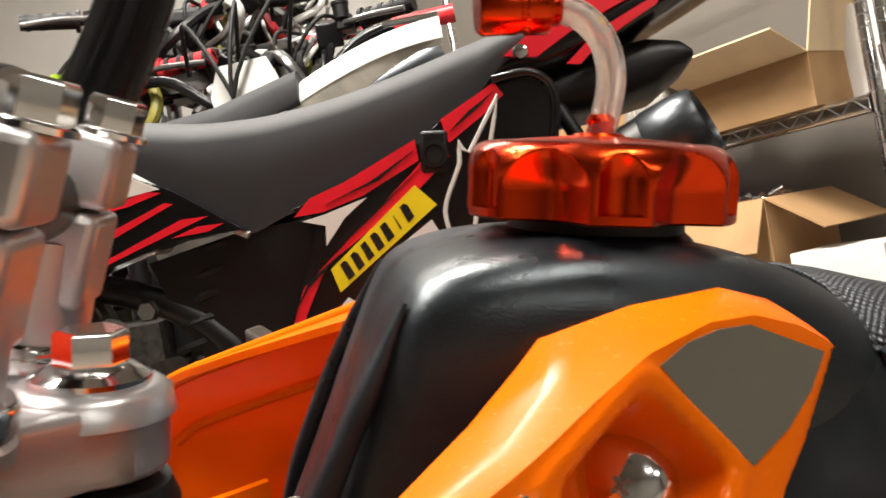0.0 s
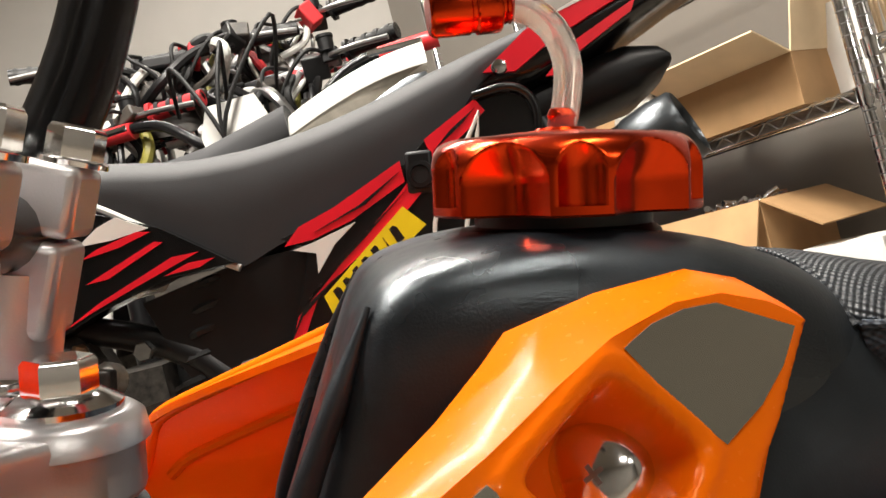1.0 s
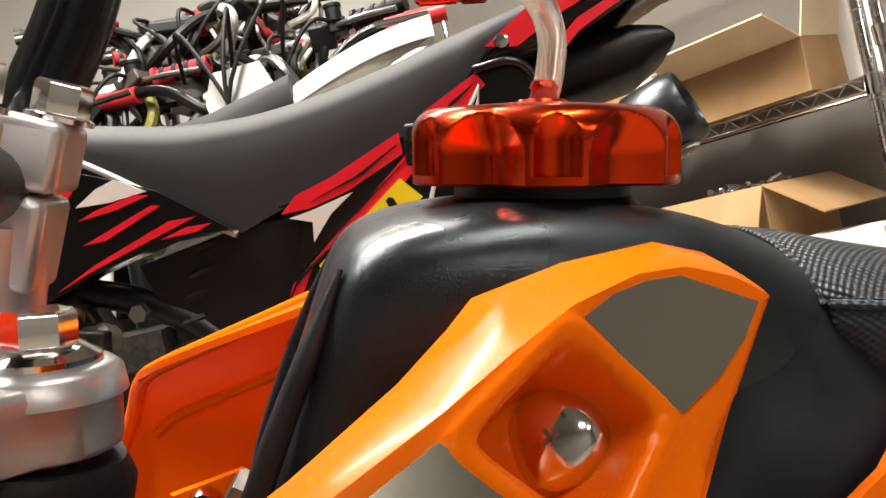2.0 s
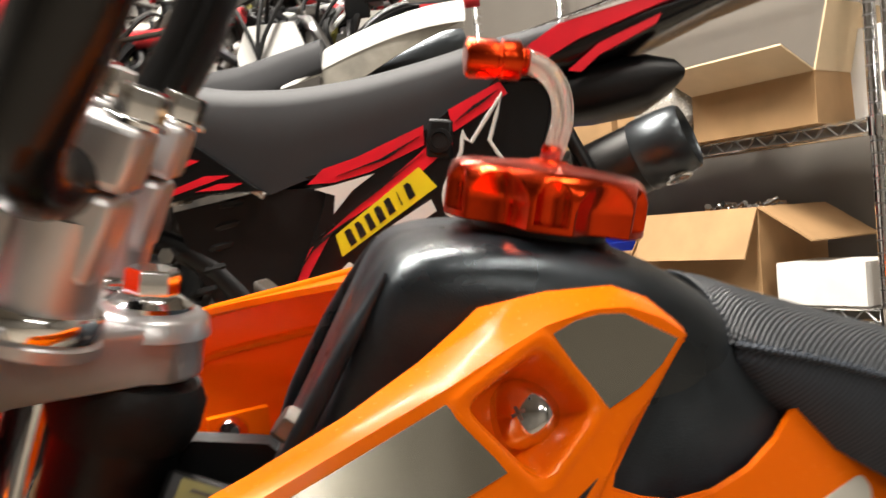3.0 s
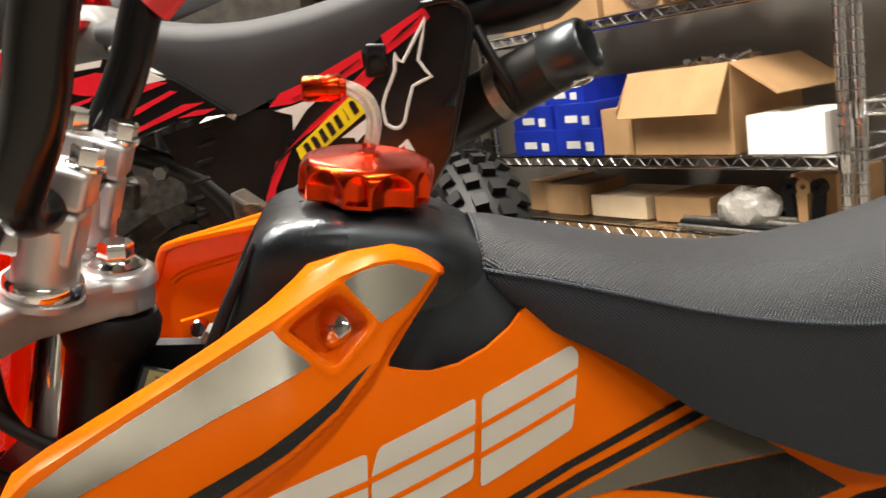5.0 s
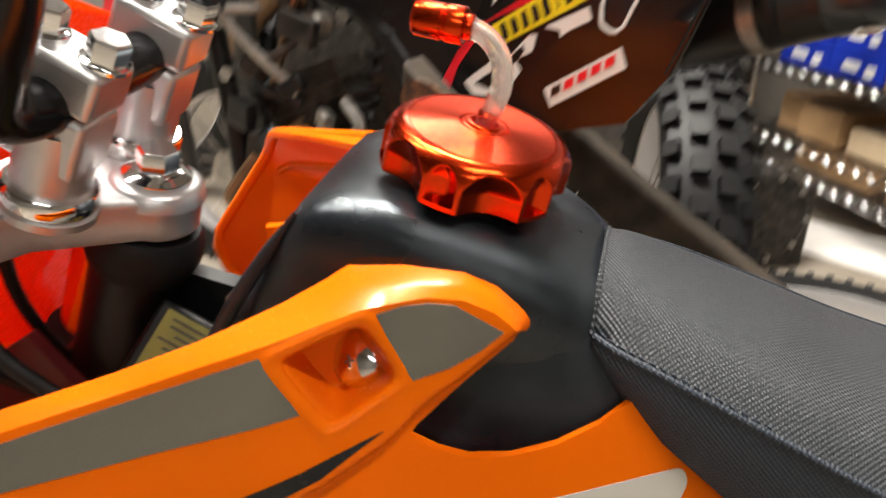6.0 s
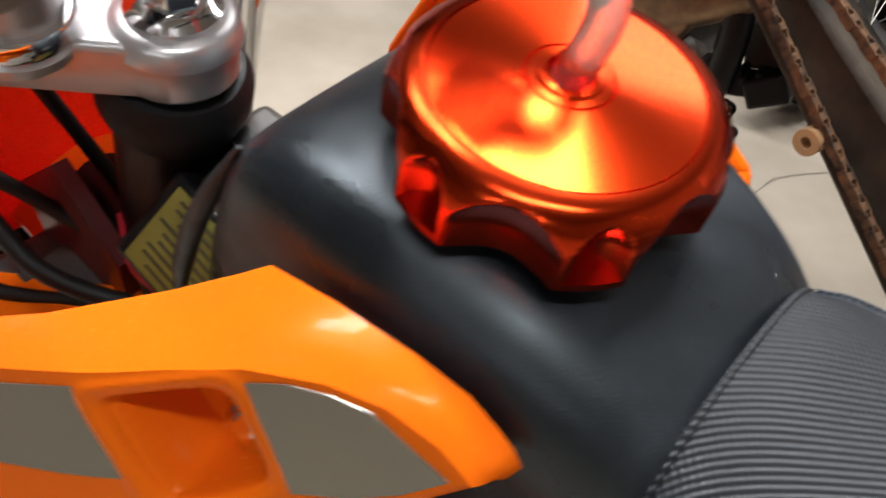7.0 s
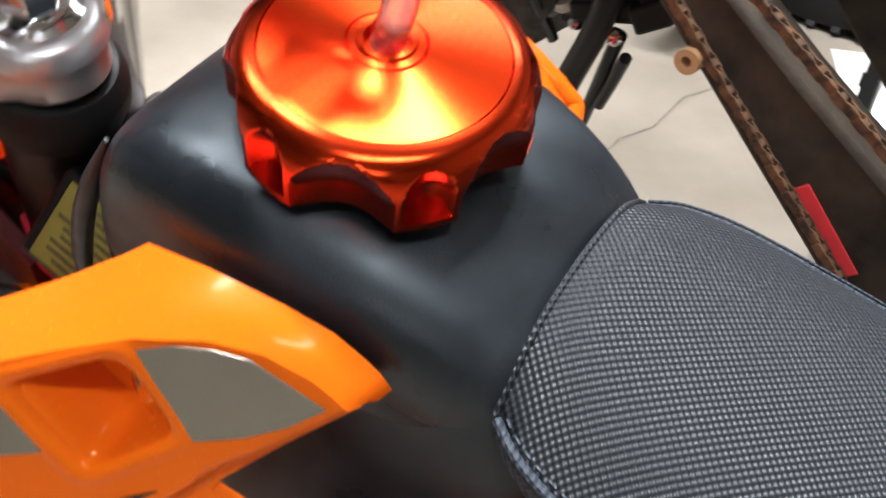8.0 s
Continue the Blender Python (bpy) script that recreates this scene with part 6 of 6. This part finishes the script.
def wire_unit(m, length, levels, label):
    s = thing("wire_shelf", m, label, "shelf", "wire shelves along the wall")
    for x in (0.0, -length):
        for y in (0.0, DEPTH):
            p = part("post", lathe([(0.0, 0), (0.0106, 0), (0.0106, 1.25), (0.0085, 1.256), (0.0, 1.256)], 18, Matrix.Translation((x, y, 0))), CHROME, s, "chrome post with ring grooves")
            grooves = bmesh.new()
            for k in range(60):
                bmesh.ops.create_cone(grooves, cap_ends=True, segments=14, radius1=0.0109, radius2=0.0109, depth=0.0022, matrix=Matrix.Translation((x, y, 0.02 + 0.0205 * k)))
            tagged(part("groove_ring", grooves, CHROMEDULL, p, "", 30), kind="stuff")
    for z in levels:
        d = part("wire_deck", tube([(-0.011, -0.004, z), (-length + 0.011, -0.004, z)], 0.0031, 8, straight=True), CHROME, s, "chrome wire deck")
        part("edge_wire", tube([(-0.011, -0.004, z - 0.0225), (-length + 0.011, -0.004, z - 0.0225)], 0.0031, 8, straight=True), CHROME, d)
        zig = [(-0.016 - (length - 0.03) * k / 44, -0.004, z if k % 2 else z - 0.0225) for k in range(45)]
        part("truss_wire", tube(zig, 0.0022, 6, straight=True), CHROMEDULL, d)
        part("back_wire", tube([(-0.011, DEPTH, z), (-length + 0.011, DEPTH, z)], 0.0031, 8, straight=True), CHROME, d)
        for e in (-0.004, -length + 0.004):
            part("end_wire", tube([(e, 0.0, z), (e, DEPTH, z)], 0.0031, 8, straight=True), CHROME, d)
            part("end_wire", tube([(e, 0.0, z - 0.0225), (e, DEPTH, z - 0.0225)], 0.0031, 8, straight=True), CHROME, d)
        wires = bmesh.new()
        n = int(length / 0.021)
        for k in range(1, n):
            x = -length * k / n
            bmesh.ops.create_cube(wires, size=1, matrix=pose(x, DEPTH / 2, z + 0.003) @ Matrix.Diagonal((0.003, DEPTH, 0.003, 1)))
        tagged(part("deck_grid", wires, CHROMEDULL, d, "", 0), kind="stuff")
        for x in (0.0, -length):
            for y in (0.0, DEPTH):
                part("collar", lathe([(0.0107, -0.028), (0.0135, -0.028), (0.0150, -0.002), (0.0150, 0.004), (0.0107, 0.004)], 18, Matrix.Translation((x, y, z))), CHROME, d)
    return s


wire_unit(SHELF, 1.05, (0.15 - 0.04, 0.470 - Z0, 0.635 - Z0, 0.951 - Z0, 1.30 - Z0), "chrome wire shelf unit loaded with cardboard boxes")
wire_unit(SHELF @ pose(1.10 * U * 0.955, 0, 0), 1.02, (0.15, 0.730 - Z0, 1.02 - Z0), "chrome wire shelf unit beside the first")


def carton(name, x, w, y, d, z, h, material, label, turn=0.0, open_flaps=(), dirt=None, group="boxes on the shelf"):
    """A cardboard box on the shelf: x its right front corner, reaching back w along the edge."""
    m = SHELF @ Matrix.Translation(Vector((-x, y, z - Z0)) * U) @ pose(0, 0, 0, 0, 0, turn)
    ob = thing(name, m, label, "box", group)
    t = 0.003
    walls = [("box_side", box(w, t, h, (-w / 2, t / 2, h / 2))), ("box_side", box(w, t, h, (-w / 2, d - t / 2, h / 2))), ("box_side", box(t, d - 2 * t, h, (-t / 2, d / 2, h / 2))), ("box_side", box(t, d - 2 * t, h, (-w + t / 2, d / 2, h / 2))), ("box_bottom", box(w - 2 * t, d - 2 * t, t, (-w / 2, d / 2, t / 2)))]
    for n_, bm in walls:
        part(n_, bm, material, ob, "", 0)
    if not open_flaps:
        for s in (0, 1):
            part("box_flap", box(w - 0.001, d / 2 - 0.0012, t, (-w / 2, d * (0.25 + 0.5 * s), h + t / 2)), material, ob, "", 0)
    for edge, angle, length in open_flaps:
        if edge == "front":
            bm = box(w, length, t, (-w / 2, -length / 2, 0))
            mm = Matrix.Translation((0, 0, h)) @ pose(0, 0, 0, angle, 0, 0)
        elif edge == "back":
            bm = box(w, length, t, (-w / 2, length / 2, 0))
            mm = Matrix.Translation((0, d, h)) @ pose(0, 0, 0, angle, 0, 0)
        elif edge == "right":
            bm = box(length, d, t, (length / 2, d / 2, 0))
            mm = Matrix.Translation((0, 0, h)) @ pose(0, 0, 0, 0, angle, 0)
        else:
            bm = box(length, d, t, (-length / 2, d / 2, 0))
            mm = Matrix.Translation((-w, 0, h)) @ pose(0, 0, 0, 0, angle, 0)
        for vv in bm.verts:
            vv.co = mm @ vv.co
        # the dirt flag only gives open flaps the paler cardboard colour
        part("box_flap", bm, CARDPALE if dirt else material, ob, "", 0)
    return ob


carton("cardboard_box", 0.226, 0.272, -0.012, 0.22, 0.641, 0.180, CARD, "open brown cardboard box full of metal parts", 0, (("front", 63, 0.105), ("right", 32, 0.125), ("left", -58, 0.10)))
carton("cardboard_box", 0.028, 0.167, -0.012, 0.13, 0.641, 0.072, WHITECARD, "small closed white cardboard box on the shelf")
carton("cardboard_box", 0.505, 0.098, -0.008, 0.15, 0.641, 0.103, CARD, "small closed brown cardboard box on the shelf")
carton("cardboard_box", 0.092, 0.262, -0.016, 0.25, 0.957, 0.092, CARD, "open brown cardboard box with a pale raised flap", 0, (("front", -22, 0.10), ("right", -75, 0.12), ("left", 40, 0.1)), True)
for k, (x, w, y, z, h) in enumerate(((0.615, 0.165, -0.006, 0.641, 0.060), (0.785, 0.17, -0.004, 0.641, 0.060), (0.63, 0.15, 0.0, 0.7045, 0.058), (0.80, 0.16, 0.004, 0.7045, 0.058), (0.70, 0.15, 0.03, 0.766, 0.050))):
    c = carton("parts_carton", x, w, y, 0.20, z, h, BLUE, "blue glossy parts carton with white print bars", 0, (), None, "blue cartons on the shelf")
    part("print_bar", box(w * 0.30, 0.0008, h * 0.30, (-w * 0.6, -0.0006, h * 0.42)), WHITEFILM, c)
    part("print_bar", box(w * 0.16, 0.0008, h * 0.36, (-w * 0.25, -0.0006, h * 0.34)), WHITEFILM, c)
for x, w, z, h, y, m_ in ((0.355, 0.16, 0.476, 0.055, 0.05, CARD), (0.545, 0.19, 0.476, 0.05, 0.05, CARDPALE), (0.76, 0.14, 0.476, 0.075, 0.04, CARD), (0.10, 0.10, 0.476, 0.10, 0.12, CARD), (0.90, 0.10, 0.476, 0.08, 0.06, CARD)):
    carton("cardboard_box", x, w, y, 0.16, z, h, m_, "closed brown cardboard box on the low shelf")
for x, w, z, h in ((0.42, 0.18, 0.957, 0.12), (0.62, 0.2, 0.957, 0.16), (0.83, 0.16, 0.957, 0.12)):
    carton("cardboard_box", x, w, 0.03, 0.2, z, h, CARD, "closed brown cardboard box on the upper shelf")
for x, w, z, h in ((0.05, 0.22, 0.15, 0.14), (0.32, 0.25, 0.15, 0.16), (0.62, 0.25, 0.15, 0.13)):
    carton("cardboard_box", x, w, 0.03, 0.22, 0.416, 0.001 + h * 0.3, CARD, "low brown cardboard box on the bottom shelf")


def on_shelf(x, y, z):
    return SHELF @ Matrix.Translation(Vector((-x, y, z - Z0)) * U)


# loose things on the shelves
rnd = random.Random(4)
bolts = thing("hardware_pile", on_shelf(0.33, 0.08, 0.805), "bright loose metal fittings heaped in the open box", "hardware")
heap = bmesh.new()
for k in range(26):
    mm = pose(rnd.uniform(-0.07, 0.07), rnd.uniform(-0.04, 0.07), rnd.uniform(0, 0.028), rnd.uniform(0, 180), rnd.uniform(0, 180), rnd.uniform(0, 180))
    bmesh.ops.create_cone(heap, cap_ends=True, segments=12, radius1=0.006, radius2=0.006, depth=0.03, matrix=mm)
tagged(part("loose_hardware", heap, CHROME, bolts), kind="stuff")
papers = thing("paper_stack", on_shelf(0.085, 0.10, 0.957), "upright bundle of pale card sheets on the shelf", "paper")
for k in range(9):
    part("sheet", box(0.085 - 0.002 * (k % 3), 0.0035, 0.16 + 0.004 * (k % 4), (0.02, 0.012 * k, 0.085), (4 - k, 3 * (k % 3) - 3, 4)), CARDPALE if k % 3 else WHITECARD, papers, "", 0)
bag = thing("plastic_bag", on_shelf(0.47, -0.005, 0.957), "crumpled clear plastic bag over cartons", "bag")
bb = bmesh.new()
bmesh.ops.create_icosphere(bb, subdivisions=4, radius=0.07)
for vv in bb.verts:
    k = noise.noise(vv.co * 30) * 0.022 + noise.noise(vv.co * 80) * 0.008
    vv.co = Vector((vv.co.x * 1.1, vv.co.y * 0.6 + 0.04, max(0, vv.co.z + 0.07))) * (1 + k * 6)
part("film", bb, BAGFILM, bag, "", 20)
bag2 = thing("plastic_bag", on_shelf(0.25, 0.05, 0.476), "crumpled grey plastic bag of parts", "bag")
bb = bmesh.new()
bmesh.ops.create_icosphere(bb, subdivisions=4, radius=0.06)
for vv in bb.verts:
    k = noise.noise(vv.co * 32) * 0.02 + noise.noise(vv.co * 90) * 0.008
    vv.co = Vector((vv.co.x * 1.2, vv.co.y * 0.8, max(0, vv.co.z * 0.8 + 0.04))) * (1 + k * 6)
part("film", bb, BAGFILM, bag2, "", 20)
for k in range(7):
    rod = thing("metal_rod", on_shelf(0.30, 0.0 + 0.02 * k, 0.482 + 0.004 * k), "long dull metal tube lying on the low shelf", "tube", "tubes on the low shelf")
    part("rod_body", tube([(-0.10 - 0.01 * k, 0, 0), (0.22 - 0.02 * k, -0.01, 0.002 * k)], 0.006 + 0.001 * (k % 3), 10, straight=True), (STEEL, DARK, STEEL)[k % 3], rod)
for k in range(3):
    lev = thing("lever_part", on_shelf(0.16 - 0.03 * k, 0.06, 0.476), "dark metal bracket standing on the low shelf", "bracket", "brackets on the low shelf")
    part("bracket_body", join(box(0.022, 0.012, 0.085, (0, 0, 0.0425), (0, 8 * k - 8, 0)), lathe([(0.006, -0.008), (0.016, -0.008), (0.016, 0.008), (0.006, 0.008)], 18, pose(0.004, 0, 0.09, 90, 0, 0))), DARK if k != 1 else CARD, lev)

# ---- room ----
WALLM = SHELF @ Matrix.Translation(Vector((0, DEPTH + 0.06, 0)) * U)


def slab(name, sx, sy, sz, m, material, label, category):
    ob = part(name, box(sx / U, sy / U, sz / U), material, None, "", 0)
    ob.matrix_world = m
    return tagged(ob, label, category, "", "structure")


floor_ = slab("floor", 16, 14, 0.1, Matrix.Translation((2.0, -0.5, -0.05)), FLOOR, "pale worn concrete floor with fine cracks", "floor")
crack = bmesh.new()
path = [(-0.290, 0.860), (-0.275, 0.905), (-0.281, 0.930), (-0.264, 0.986), (-0.272, 1.046), (-0.276, 1.080), (-0.263, 1.120), (-0.246, 1.156), (-0.215, 1.20)]
edge_a = [crack.verts.new((x - 0.0009 - 0.0006 * (k % 2), y, 0.0012)) for k, (x, y) in enumerate(path)]
edge_b = [crack.verts.new((x + 0.0006 + 0.0006 * (k % 3), y, 0.0012)) for k, (x, y) in enumerate(path)]
for k in range(len(path) - 1):
    crack.faces.new((edge_a[k], edge_b[k], edge_b[k + 1], edge_a[k + 1]))
CRACKDARK = mat("grimy_joint", (0.19, 0.165, 0.135), 0.9, var=0.4, scale=60, bump=0.3)
crack_ob = part("crack", crack, CRACKDARK, None, "", 0)
crack_ob.parent = floor_
crack_ob.matrix_parent_inverse = floor_.matrix_world.inverted()

slab("ceiling", 16, 14, 0.1, Matrix.Translation((2.0, -0.5, 2.75)), WALLDARK, "plain dim ceiling", "ceiling")
slab("wall_east", 14, 0.1, 2.7, WALLM @ pose(3.2, 0.05, 1.35), WALL, "dark grey-brown wall behind the shelf", "wall")
slab("wall_north", 10, 0.1, 2.7, Matrix.Translation((0.3, 3.6, 1.35)), WALLPALE, "pale grey wall behind the stored bikes", "wall")
slab("wall_west", 0.1, 14, 2.7, Matrix.Translation((-3.6, -0.5, 1.35)), WALLPALE, "pale grey wall", "wall")
slab("wall_south", 16, 0.1, 2.7, Matrix.Translation((2.0, -5.2, 1.35)), WALLDARK, "dim painted wall behind the camera", "wall")
for name, x, y, turn, power in TUBES:
    f = thing("ceiling_light", Matrix.Translation((x, y, 2.66)) @ pose(0, 0, 0, 0, 0, turn), "long ceiling light fitting with white tubes", "lamp", "ceiling lights")
    part("housing", box(1.2 / U, 0.16 / U, 0.04 / U, (0, 0, 0.02)), WHITECARD, f, "", 0)
    for s in (-0.05, 0.05):
        part("light_tube", tube([(-0.55 / U, s / U, -0.02), (0.55 / U, s / U, -0.02)], 0.011, 12, straight=True), LAMPGLOW, f)
sheet = thing("paper_sheet", Matrix.Translation(W(-0.05, 1.275, Z0) + Vector((0, 0, 0.002))) @ pose(0, 0, 0, 0, 0, -58), "white sheet of card lying on the floor", "paper")
part("card", box(0.30, 0.15, 0.002, (0.0, 0, 0.001)), WHITECARD, sheet, "", 0)
board = thing("white_board", Matrix.Translation(W(0.33, 1.83, Z0) + Vector((0, 0, 0.002))) @ pose(0, 0, 0, 0, 0, -20), "long white board lying on the floor", "board")
part("card", box(0.62, 0.22, 0.006, (0.0, 0, 0.003)), WHITECARD, board, "", 0)
